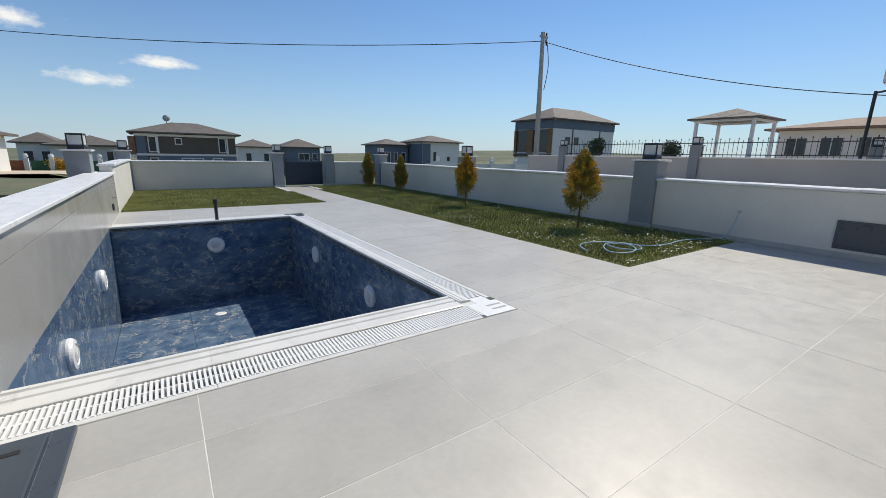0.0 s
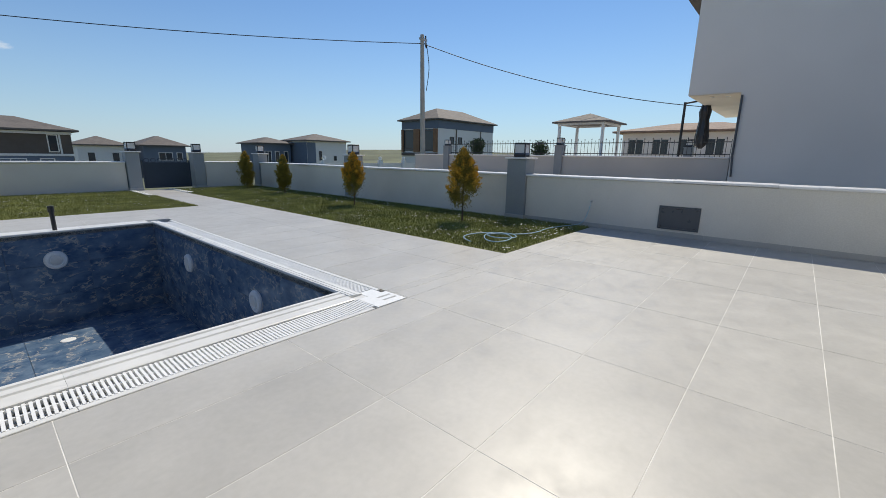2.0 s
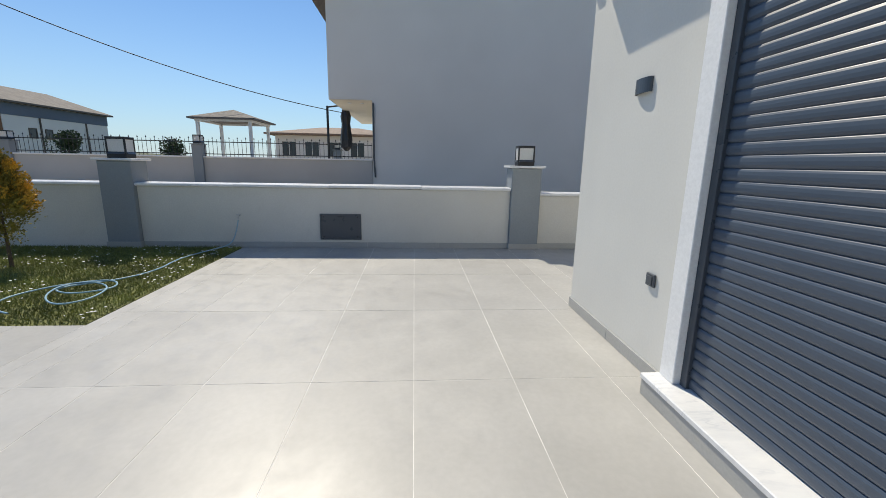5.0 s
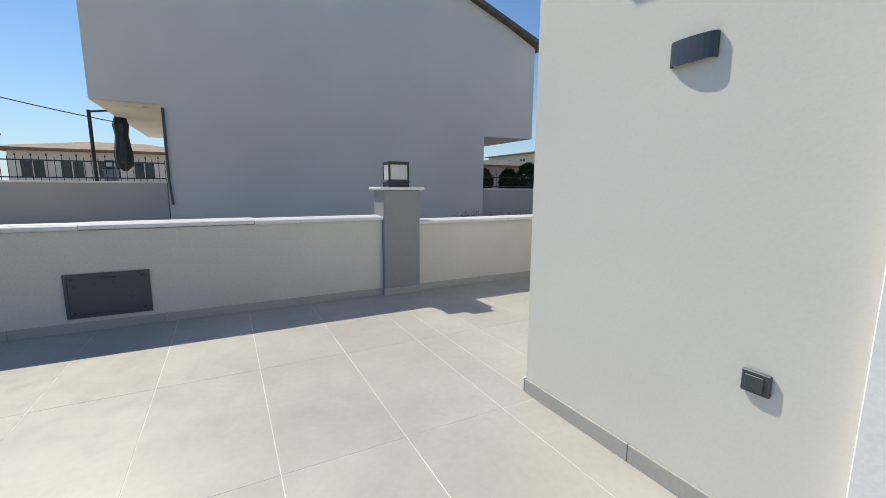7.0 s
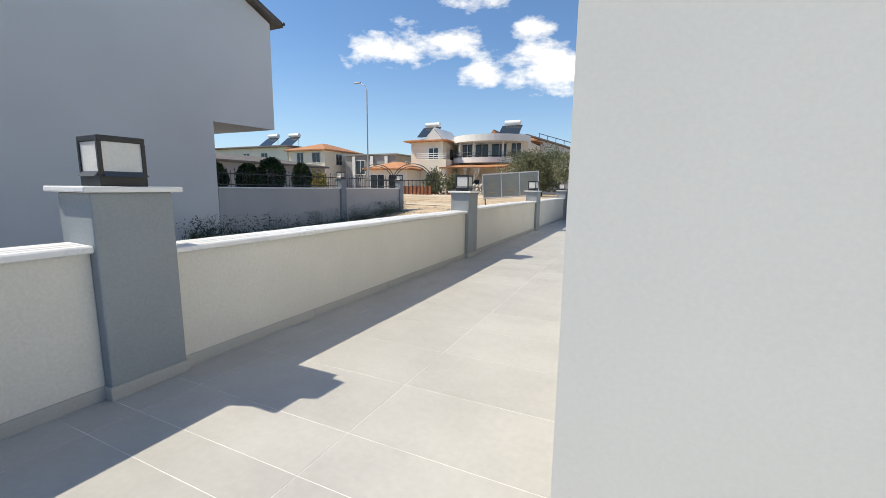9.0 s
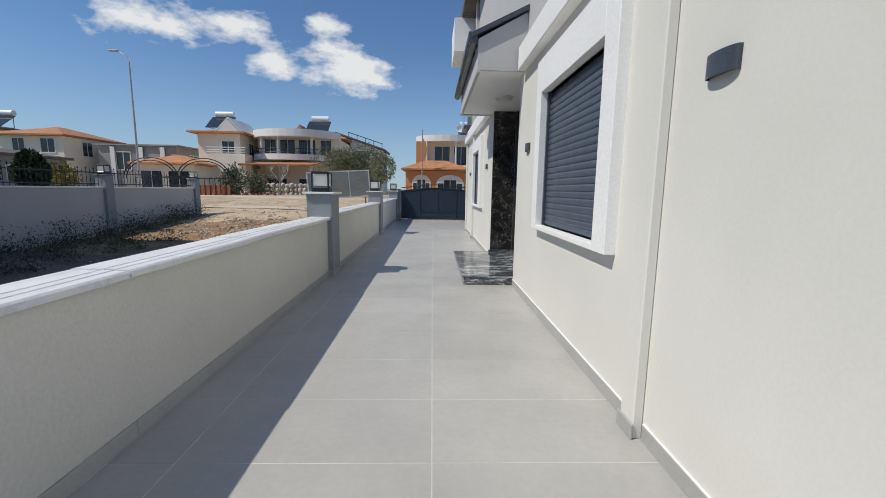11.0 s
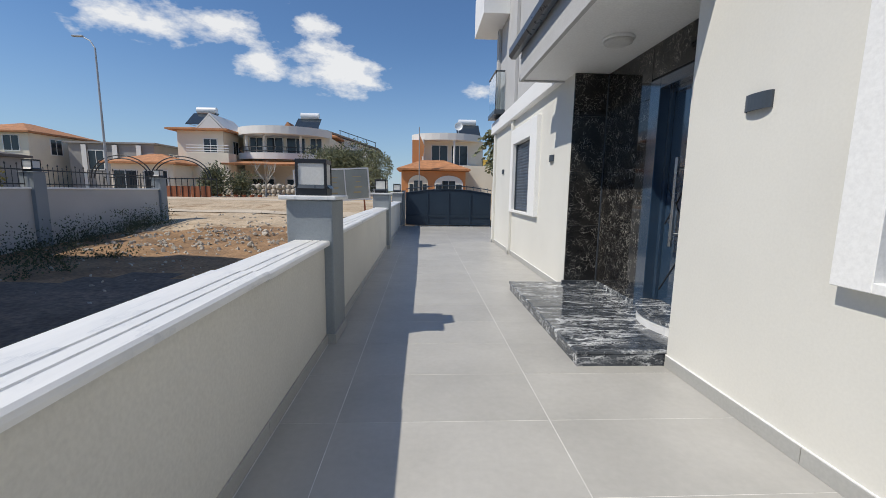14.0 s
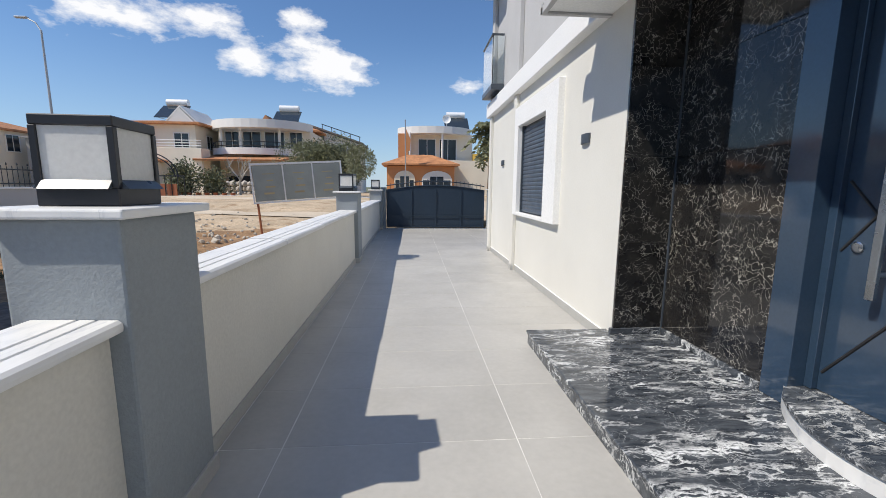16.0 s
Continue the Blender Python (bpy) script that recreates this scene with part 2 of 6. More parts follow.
def streaked_marble(name):
    """Polished charcoal marble crossed by ragged white streaks, broad ones and hairlines."""
    m = bpy.data.materials.new(name)
    m.use_nodes = True
    n, l = m.node_tree.nodes, m.node_tree.links
    p = n["Principled BSDF"]
    p.inputs["Roughness"].default_value = 0.1
    geo = n.new("ShaderNodeNewGeometry")

    def noise_of(stretch, scale, detail, rough, warp=None):
        mp = n.new("ShaderNodeMapping")
        mp.inputs["Scale"].default_value, mp.inputs["Rotation"].default_value = stretch, (0, 0, 0.22)
        l.new(geo.outputs["Position"], mp.inputs["Vector"])
        src = mp.outputs[0]
        if warp:
            w = n.new("ShaderNodeTexNoise")
            w.inputs["Scale"].default_value, w.inputs["Detail"].default_value = 5.0, 5.0
            l.new(geo.outputs["Position"], w.inputs["Vector"])
            a = n.new("ShaderNodeVectorMath")
            a.operation = "MULTIPLY_ADD"
            l.new(w.outputs["Color"], a.inputs[0])
            a.inputs[1].default_value = (warp, warp, warp)
            l.new(src, a.inputs[2])
            src = a.outputs[0]
        t = n.new("ShaderNodeTexNoise")
        t.inputs["Scale"].default_value, t.inputs["Detail"].default_value, t.inputs["Roughness"].default_value = scale, detail, rough
        l.new(src, t.inputs["Vector"])
        return t.outputs["Fac"]

    def span(src, lo, hi, a=0.0, b=1.0):
        r = n.new("ShaderNodeMapRange")
        l.new(src, r.inputs["Value"])
        for k, v in zip(("From Min", "From Max", "To Min", "To Max"), (lo, hi, a, b)):
            r.inputs[k].default_value = v
        return r.outputs["Result"]

    def op(kind, a, b):
        t = n.new("ShaderNodeMath")
        t.operation = kind
        for i, v in enumerate((a, b)):
            if isinstance(v, float):
                t.inputs[i].default_value = v
            else:
                l.new(v, t.inputs[i])
        return t.outputs[0]

    def ridge(src, width):
        return span(op("ABSOLUTE", op("SUBTRACT", src, 0.5), 0.0), width, 0.0)

    broad = op("MULTIPLY", ridge(noise_of((0.9, 4.2, 4.2), 1.7, 7.0, 0.64, 0.6), 0.034), span(noise_of((1, 2.2, 2.2), 2.6, 4.0, 0.6), 0.42, 0.60))
    fine = op("MULTIPLY", ridge(noise_of((1.4, 4.0, 4.0), 3.6, 6.0, 0.6, 0.8), 0.016), span(noise_of((1, 1, 1), 3.0, 3.0, 0.5), 0.40, 0.62, 0.0, 0.75))
    cloud = span(noise_of((1.2, 4.0, 4.0), 5.0, 8.0, 0.7, 0.3), 0.38, 0.72)
    base = n.new("ShaderNodeMix")
    base.data_type = "RGBA"
    l.new(cloud, base.inputs["Factor"])
    base.inputs[6].default_value, base.inputs[7].default_value = (0.030, 0.036, 0.045, 1), (0.115, 0.128, 0.145, 1)
    top = n.new("ShaderNodeMix")
    top.data_type = "RGBA"
    l.new(op("MAXIMUM", broad, fine), top.inputs["Factor"])
    l.new(base.outputs[2], top.inputs[6])
    top.inputs[7].default_value = (0.86, 0.88, 0.89, 1)
    l.new(top.outputs[2], p.inputs["Base Color"])
    return m


M_STEPMARBLE = streaked_marble("black_marble_white_streaks")
M_DOOR = material("navy_blue_lacquer_door", (0.028, 0.054, 0.094), 0.12, vary=0.04, coat=1.0)
M_STEEL = material("brushed_steel", (0.52, 0.53, 0.54), 0.28, 1.0, vary=0.05)
M_GRASS = material("lawn_soil_and_thatch", (0.135, 0.145, 0.04), 0.9, vary=0.35, scale=2.5, grain=0.4, grain_scale=40, bump=0.8, bump_scale=60)
M_BLADE = material("grass_blade", (0.215, 0.23, 0.058), 0.7, vary=0.4, scale=1.6, grain=0.3, grain_scale=30)
M_LEAF_Y = material("golden_conifer_leaf", (0.60, 0.36, 0.045), 0.7, vary=0.4, scale=7, grain=0.3, grain_scale=50)
M_LEAF_G = material("olive_green_conifer_leaf", (0.24, 0.20, 0.035), 0.75, vary=0.4, scale=7, grain=0.3, grain_scale=50)
M_LEAF_D = material("dark_hedge_leaf", (0.030, 0.060, 0.018), 0.7, vary=0.4, scale=3, grain=0.3)
M_OLIVE = material("olive_leaf", (0.16, 0.17, 0.09), 0.7, vary=0.4, scale=2, grain=0.3)
M_BARK = material("brown_bark", (0.12, 0.085, 0.055), 0.9, vary=0.3, scale=10, bump=0.6)
M_SOIL = material("dry_sandy_soil", (0.50, 0.39, 0.265), 0.95, vary=0.2, scale=0.7, grain=0.2, grain_scale=12, bump=0.7, bump_scale=10, stain=(0.27, 0.165, 0.08), stain_at=0.52)
M_FIELD = material("field_grass_and_soil", (0.12, 0.13, 0.07), 0.95, vary=0.35, scale=0.05, grain=0.2, grain_scale=2, stain=(0.19, 0.165, 0.10), stain_at=0.6)
M_ROADSTONE = material("pale_dusty_road", (0.56, 0.47, 0.355), 0.9, vary=0.12, scale=0.6, grain=0.12, grain_scale=20, bump=0.4, bump_scale=18)
M_ROCK = material("rubble_stone", (0.46, 0.42, 0.36), 0.9, vary=0.25, scale=6, bump=0.5)
M_ORANGE_ROOF = material("orange_clay_roof_tile", (0.46, 0.21, 0.095), 0.8, vary=0.25, scale=2, grain=0.2, grain_scale=14, per_piece=0.08)
M_GREY_ROOF = material("grey_brown_roof_tile", (0.135, 0.118, 0.105), 0.8, vary=0.2, scale=1.5, grain=0.2, grain_scale=10)
M_FARWHITE = material("far_white_render", (0.74, 0.73, 0.70), 0.8, vary=0.05, scale=0.4)
M_FARCREAM = material("far_cream_render", (0.78, 0.71, 0.58), 0.8, vary=0.07, scale=0.5)
M_FARORANGE = material("far_orange_render", (0.58, 0.25, 0.10), 0.8, vary=0.08, scale=0.5)
M_FARYELLOW = material("far_yellow_render", (0.62, 0.40, 0.08), 0.8, vary=0.08, scale=0.5)
M_FARBLUE = material("far_blue_grey_render", (0.13, 0.165, 0.22), 0.8, vary=0.06, scale=0.5)
M_FARBROWN = material("far_brown_cladding", (0.11, 0.09, 0.075), 0.8, vary=0.1, scale=0.7)
M_FARGREY = material("far_grey_block_wall", (0.30, 0.29, 0.28), 0.85, vary=0.15, scale=0.6)
M_TIMBER = material("brown_timber_cladding", (0.22, 0.115, 0.055), 0.6, vary=0.2, scale=3)
M_WINDOW = material("dark_reflective_window", (0.03, 0.04, 0.05), 0.06, vary=0.05)
M_POLE = material("galvanised_pole", (0.42, 0.42, 0.42), 0.5, 0.3, vary=0.1)
M_CONCPOLE = material("weathered_concrete_pole", (0.40, 0.38, 0.34), 0.85, vary=0.1, scale=2)
M_CABLE = material("black_cable", (0.02, 0.02, 0.022), 0.6)
M_HOSE = material("pale_blue_garden_hose", (0.30, 0.48, 0.58), 0.4, vary=0.1)
M_SIGN = material("grey_notice_panel", (0.30, 0.33, 0.31), 0.5, vary=0.12, scale=2)
M_FADED = material("faded_notice_paint", (0.45, 0.36, 0.20), 0.7, vary=0.2)
M_RUST = material("rust_red_fence_board", (0.32, 0.11, 0.05), 0.7, vary=0.15)
# soil colour darkened to deepen the neighbour house's shadow on the ground
M_SHADOWSOIL = material("dark_damp_soil", (0.165, 0.125, 0.095), 0.95, vary=0.3, scale=1.2, grain=0.3, grain_scale=14, bump=0.7, bump_scale=12)
M_REDSOIL = material("red_brown_dug_soil", (0.29, 0.175, 0.09), 0.95, vary=0.3, scale=1.6, grain=0.3, grain_scale=14, bump=0.9, bump_scale=9)
M_PLOTWALL = material("greyed_plot_wall_render", (0.50, 0.49, 0.47), 0.8, vary=0.07, scale=0.6, bump=0.2, bump_scale=40)
M_WEED = material("dusty_weed_leaf", (0.065, 0.08, 0.04), 0.8, vary=0.4, scale=3, grain=0.3)
M_BROWN_ROOF = material("dull_brown_roof_tile", (0.25, 0.175, 0.13), 0.8, vary=0.2, scale=1.5, grain=0.2, grain_scale=10)
M_MESHGREEN = material("green_mesh_fence", (0.03, 0.11, 0.06), 0.7, vary=0.15)
M_DAISY = material("white_daisy", (0.75, 0.75, 0.70), 0.7)
M_GATE = material("navy_gate_paint", (0.016, 0.033, 0.056), 0.5, vary=0.08)
M_GLASS = clear_glass("balcony_glass", (0.85, 0.92, 0.95))
M_OPAL.node_tree.nodes["Principled BSDF"].inputs["Transmission Weight"].default_value = 0.45
M_OPAL.node_tree.nodes["Principled BSDF"].inputs["IOR"].default_value = 1.1


# ---- mesh helpers ----
def slab(bm, x0, x1, y0, y1, z0, z1):
    """A box between two corners, added to bm."""
    g = bmesh.ops.create_cube(bm, size=1.0, matrix=Matrix.LocRotScale(((x0 + x1) / 2, (y0 + y1) / 2, (z0 + z1) / 2), None, (abs(x1 - x0), abs(y1 - y0), abs(z1 - z0))))
    return g["verts"]


def box(x0, x1, y0, y1, z0, z1, bev=0.0, seg=1):
    bm = bmesh.new()
    slab(bm, x0, x1, y0, y1, z0, z1)
    if bev:
        bmesh.ops.bevel(bm, geom=bm.edges[:], offset=bev, segments=seg, affect="EDGES", profile=0.5)
    return bm


def boxes(*dims, bev=0.0):
    bm = bmesh.new()
    for d in dims:
        slab(bm, *d)
    if bev:
        bmesh.ops.bevel(bm, geom=bm.edges[:], offset=bev, segments=1, affect="EDGES")
    return bm


def rod(bm, a, b, r0, r1=None, n=10):
    """A round bar from a to b, thinning from r0 to r1."""
    a, b = Vector(a), Vector(b)
    d = b - a
    bmesh.ops.create_cone(bm, cap_ends=True, segments=n, radius1=r0, radius2=r0 if r1 is None else r1, depth=d.length,
                          matrix=Matrix.Translation((a + b) / 2) @ d.to_track_quat("Z", "Y").to_matrix().to_4x4())
    return bm


def rods(*list_of, n=10):
    bm = bmesh.new()
    for a, b, r in list_of:
        rod(bm, a, b, r, n=n)
    return bm


def prism(points, axis, lo, hi):
    """A solid whose outline (2D points) is pushed along an axis from lo to hi."""
    bm = bmesh.new()
    put = {"x": lambda p, h: (h, p[0], p[1]), "y": lambda p, h: (p[0], h, p[1]), "z": lambda p, h: (p[0], p[1], h)}[axis]
    a = [bm.verts.new(put(p, lo)) for p in points]
    b = [bm.verts.new(put(p, hi)) for p in points]
    bm.faces.new(a), bm.faces.new(b)
    for i in range(len(points)):
        j = (i + 1) % len(points)
        bm.faces.new((a[i], a[j], b[j], b[i]))
    bmesh.ops.recalc_face_normals(bm, faces=bm.faces[:])
    return bm


def lathe(profile, n=24, centre=(0, 0, 0), axis="z"):
    """A turned solid from (radius, height) pairs."""
    bm = bmesh.new()
    rings = []
    for r, h in profile:
        ring = []
        for i in range(n):
            a = 2 * math.pi * i / n
            v = (r * math.cos(a), r * math.sin(a), h)
            v = {"z": v, "y": (v[0], v[2], v[1]), "x": (v[2], v[0], v[1])}[axis]
            ring.append(bm.verts.new(Vector(v) + Vector(centre)))
        rings.append(ring)
    for p, q in zip(rings, rings[1:]):
        for i in range(n):
            bm.faces.new((p[i], p[(i + 1) % n], q[(i + 1) % n], q[i]))
    bm.faces.new(rings[0]), bm.faces.new(rings[-1])
    bmesh.ops.recalc_face_normals(bm, faces=bm.faces[:])
    return bm


def mesh_of(name, bm, mat, smooth=False):
    me = bpy.data.meshes.new(name)
    bm.to_mesh(me)
    bm.free()
    me.materials.append(mat)
    if smooth:
        me.polygons.foreach_set("use_smooth", [True] * len(me.polygons))
    return me


def part(name, bm, mat, parent=None, label="", smooth=False, at=None):
    ob = new(name, mesh_of(name, bm, mat, smooth))
    if parent:
        ob.parent = parent
    if at:
        ob.location = at
    if label:
        ob["label"] = label
    return ob


def structure(name, bm, mat, label, category, parent=None):
    return tagged(part(name, bm, mat, parent), label, category, kind="structure")


def thing(name, at, label, category, group="", rz=0.0):
    ob = new(name)
    ob.location, ob.rotation_euler = at, (0, 0, radians(rz))
    ob.empty_display_size = 0.2
    return tagged(ob, label, category, group)


def tube(name, points, radius, mat, parent=None, label=""):
    cu = bpy.data.curves.new(name, "CURVE")
    cu.dimensions, cu.bevel_depth, cu.bevel_resolution = "3D", radius, 2
    sp = cu.splines.new("NURBS")
    sp.points.add(len(points) - 1)
    for q, p in zip(sp.points, points):
        q.co = (*p, 1)
    sp.use_endpoint_u, sp.order_u = True, 3
    cu.materials.append(mat)
    ob = new(name, cu)
    dg = bpy.context.evaluated_depsgraph_get()
    me = bpy.data.meshes.new_from_object(ob.evaluated_get(dg))
    bpy.data.objects.remove(ob)
    ob = new(name, me)
    if parent:
        ob.parent = parent
    if label:
        ob["label"] = label
    return ob


# ---- the plan, in metres ----
WX = -2.63            # garden side of the west boundary wall
WT = 0.90             # top of the boundary walls under their coping
EX = 5.75             # garden side of the party wall beside the pool
SY = -17.80           # garden side of the south wall
PX0, PX1, PY0, PY1, PZ = 2.88, 5.75, -9.88, -4.22, -1.50     # the pool
GATE_Y = 17.35


def ground_height(x, y):
    """Terrain: a shelf round the plots, falling away to the south, rising a little to the street."""
    if -2.85 < x < 14 and -18.05 < y < 17.7:
        return -2.6
    z = 0.16
    if x < -3:
        z += 0.10 * min(1, (-3 - x) / 5)
    if y > 14:
        z += 0.35 * min(1, (y - 14) / 16)
    if x < -2.85 and y > -4:
        z -= 0.62 * min(1, (y + 4) / 6) * (1 - min(1, max(0, y - 12) / 12))
    if y < -18:
        z -= 3.4 * min(1, max(0, -27 - y) / 26) * (1 - 0.80 * min(1, max(0, x - 5) / 4)) + 0.2
    if x < -10 and y < 2:
        z -= 1.6 * min(1, (-10 - x) / 30) * min(1, (2 - y) / 14)
    d = math.hypot(x, y)
    if d > 90 and y < 0:
        z += 11 * min(1, (d - 90) / 220) * max(0, math.cos(math.atan2(-x, -y) - radians(46))) ** 6
    heap = max(0.0, 1 - ((x + 8.0) / 3.2) ** 2) * max(0.0, 1 - ((y - 14.5) / 3.6) ** 2)
    z += heap * (0.10 + 0.16 * noise.noise((x * 0.9, y * 0.9, 5.0)) + 0.10 * noise.noise((x * 2.1, y * 2.1, 7.0)))
    return z + 0.05 * noise.noise((x * 0.35, y * 0.35, 0.0))


def build_ground():
    far = [-2500, -1200, -600, -350, -240, -180, -140, -110, -90, -75, -60, -50]
    xs = far + list(np.arange(-42, -10, 2.0)) + list(np.arange(-10, -3.2, 0.5)) + [-2.86, -2.84, 4, 13.9, 14.1] + list(np.arange(16, 60, 5.0)) + [75, 100, 140, 200, 350, 600, 1200, 2500]
    ys = far + list(np.arange(-46, -18.5, 2.0)) + [-18.06, -18.04] + list(np.arange(-16, 4, 2.0)) + list(np.arange(4, 17.6, 0.5)) + [17.69, 17.71] + list(np.arange(19, 40, 1.0)) + [44, 50, 60, 75, 90, 110, 140, 180, 240, 350, 600, 1200, 2500]
    bm = bmesh.new()
    grid = [[bm.verts.new((x, y, ground_height(x, y))) for x in xs] for y in ys]
    for j in range(len(ys) - 1):
        for i in range(len(xs) - 1):
            bm.faces.new((grid[j][i], grid[j][i + 1], grid[j + 1][i + 1], grid[j + 1][i]))
    ob = structure("ground", bm, M_SOIL, "dry sandy soil and field ground around the villa plots", "ground")
    for m in (M_FIELD, M_SHADOWSOIL, M_REDSOIL):
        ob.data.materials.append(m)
    for f in ob.data.polygons:
        c = f.center
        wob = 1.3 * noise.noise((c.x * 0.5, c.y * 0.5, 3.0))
        # shadow of the neighbour house painted in: darker soil up to a wavering edge
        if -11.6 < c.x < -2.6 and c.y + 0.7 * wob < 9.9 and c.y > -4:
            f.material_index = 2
        elif -11.6 < c.x < -4.8 and 9.4 < c.y + wob < 16.5 + 0.5 * c.x + 4:
            f.material_index = 3
        if c.y < -18 or c.x < -40 or c.x > 14 or c.y > 60:
            f.material_index = 1
    return ob


build_ground()

# road: a pale dusty strip that passes the drive gate
road_bm = bmesh.new()
for i in range(40):
    x0, x1 = -60 + i * 3, -57 + i * 3
    q = []
    for x, y in ((x0, 19.5), (x1, 19.5), (x1, 29.0), (x0, 29.0)):
        q.append(road_bm.verts.new((x, y - 0.12 * (x + 2), ground_height(x, y - 0.12 * (x + 2)) + 0.035)))
    road_bm.faces.new(q)
bmesh.ops.remove_doubles(road_bm, verts=road_bm.verts[:], dist=0.01)
structure("road", road_bm, M_ROADSTONE, "pale dusty unpaved street past the gate", "road")

south_bm = bmesh.new()
for i in range(12):
    x0, x1 = 6.0 + i * 4, 10.0 + i * 4
    for j in range(3):
        y0 = -34.0 - 5 * j - 0.12 * i
        south_bm.faces.new([south_bm.verts.new((x, y, ground_height(x, y) + 0.06)) for x, y in ((x0, y0), (x0, y0 - 5), (x1, y0 - 5.12), (x1, y0 - 0.12))])
bmesh.ops.remove_doubles(south_bm, verts=south_bm.verts[:], dist=0.02)
bmesh.ops.recalc_face_normals(south_bm, faces=south_bm.faces[:])
structure("road_south", south_bm, M_ROADSTONE, "pale dusty street on the lower ground beyond the garden", "road")

# base under the paving, with the pool and the lawns left open
floor = structure("floor", boxes((-2.64, 0.02, 0.0, 17.6, -0.16, -0.0012), (0.02, 1.6, 12.95, 17.6, -0.16, -0.0012), (-2.64, 9.0, -3.70, 0.0, -0.16, -0.0012), (-2.64, 2.50, -4.0, -3.70, -0.16, -0.0012),
                                 (0.38, 2.50, -12.1, -4.0, -0.16, -0.0012), (2.50, 5.75, -12.1, -10.36, -0.16, -0.0012), (0.38, 1.36, -17.8, -12.1, -0.16, -0.0012)),
                  M_GROUT, "pale grout bed under large grey porcelain paving tiles", "floor")


# ---- garden walls, pillars, lanterns ----
def garden_wall(name, x0, x1, y0, y1, side, steps=1, top=WT, skirt=True, z0=-0.2):
    """A rendered wall with a white marble coping in lengths, and a tiled skirting on the garden side."""
    w = structure(name, box(x0, x1, y0, y1, z0, top, 0.004), M_CREAM, "cream rendered garden boundary wall with white marble coping", "wall")
    along_y = (y1 - y0) > (x1 - x0)
    a0, a1 = (y0, y1) if along_y else (x0, x1)
    n = max(1, round((a1 - a0) / 1.45))
    for i in range(n):
        b0, b1 = a0 + (a1 - a0) * i / n + 0.002, a0 + (a1 - a0) * (i + 1) / n - 0.002
        lift = 0.012 * ((i * 7) % 3) * steps
        push = 0.005 * ((i * 5) % 3) * steps
        zz = top + lift * 0.3
        lo, hi = ((x0, x1) if along_y else (y0, y1))
        e = hi + 0.045 + push * 0.6
        prof = [(e - 0.014, zz), (e, zz + 0.008), (e + 0.002, zz + 0.022), (e, zz + 0.036), (e - 0.012, zz + 0.045), (e - 0.070, zz + 0.046), (e - 0.072, zz + 0.042), (e - 0.080, zz + 0.042), (e - 0.082, zz + 0.047),
                (e - 0.128, zz + 0.048), (e - 0.130, zz + 0.044), (e - 0.139, zz + 0.044), (e - 0.141, zz + 0.049), (lo - 0.03, zz + 0.050), (lo - 0.04, zz + 0.042), (lo - 0.04, zz)]
        part("coping_slab", prism(prof, "y" if along_y else "x", b0, b1), M_CAP, w)
    if skirt:
        n = max(1, round((a1 - a0) / 1.2))
        for i in range(n):
            b0, b1 = a0 + (a1 - a0) * i / n + 0.0015, a0 + (a1 - a0) * (i + 1) / n - 0.0015
            d = {"e": (x1, x1 + 0.012, b0, b1, 0.0, 0.085), "w": (x0 - 0.012, x0, b0, b1, 0.0, 0.085), "n": (b0, b1, y1, y1 + 0.012, 0.0, 0.085)}[side]
            part("skirting_tile", box(*d, bev=0.002), M_SKIRT, w)
    return w


PILLARS_W = (-17.55, -11.6, -5.87, 0.0, 5.71, 11.40, 16.95)
for i, (a, b) in enumerate(zip(PILLARS_W, PILLARS_W[1:])):
    garden_wall("wall_west_%d" % (i + 1), WX - 0.20, WX, a + 0.45, b, "e", top=(0.89, 0.89, 0.89, 0.825, 0.865, 0.865)[i], skirt=i >= 2)
garden_wall("wall_south_1", 1.50, EX + 0.25, SY - 0.22, SY, "n", skirt=False)
garden_wall("wall_south_2", -2.6, -0.90, SY - 0.22, SY, "n", skirt=False)
wall_b = garden_wall("wall_east_1", EX, EX + 0.20, -17.8, -12.0, "w", skirt=False, top=0.95)
# the party wall beside the pool: grey porcelain cladding above the blue pool tile
wall_a = structure("wall_east_2", box(EX + 0.012, EX + 0.36, -12.0, -0.02, -0.2, 0.80), M_CREAM, "party wall beside the pool clad in glossy grey porcelain", "wall")
for i in range(8):
    y0 = -12.0 + 1.2 * i
    for z0, z1 in ((0.0, 0.62), (0.624, 0.80)):
        part("cladding_tile", box(EX, EX + 0.012, y0 + 0.0006, y0 + 1.1994, z0, z1, 0.0006), M_CLAD, wall_a)
    part("coping_slab", box(EX - 0.04, EX + 0.40, y0 + 0.002, y0 + 1.198, 0.802, 0.84, 0.006), M_CAP, wall_a)


def wall_pillar():
    p = thing("wall_pillar", (0, 0, 0), "blue-grey rendered square wall pillar with a white marble cap", "pillar", "garden wall pillars")
    part("shaft", box(-0.17, 0.195, -0.225, 0.225, -0.2, 1.235, 0.012, 2), M_PILLAR, p)
    part("cap", box(-0.215, 0.235, -0.27, 0.27, 1.236, 1.27, 0.008, 2), M_CAP, p, "white marble cap slab")
    part("skirting", boxes((-0.182, 0.207, -0.237, 0.237, 0.0, 0.085), bev=0.003), M_SKIRT, p, "grey tile skirting")
    return p


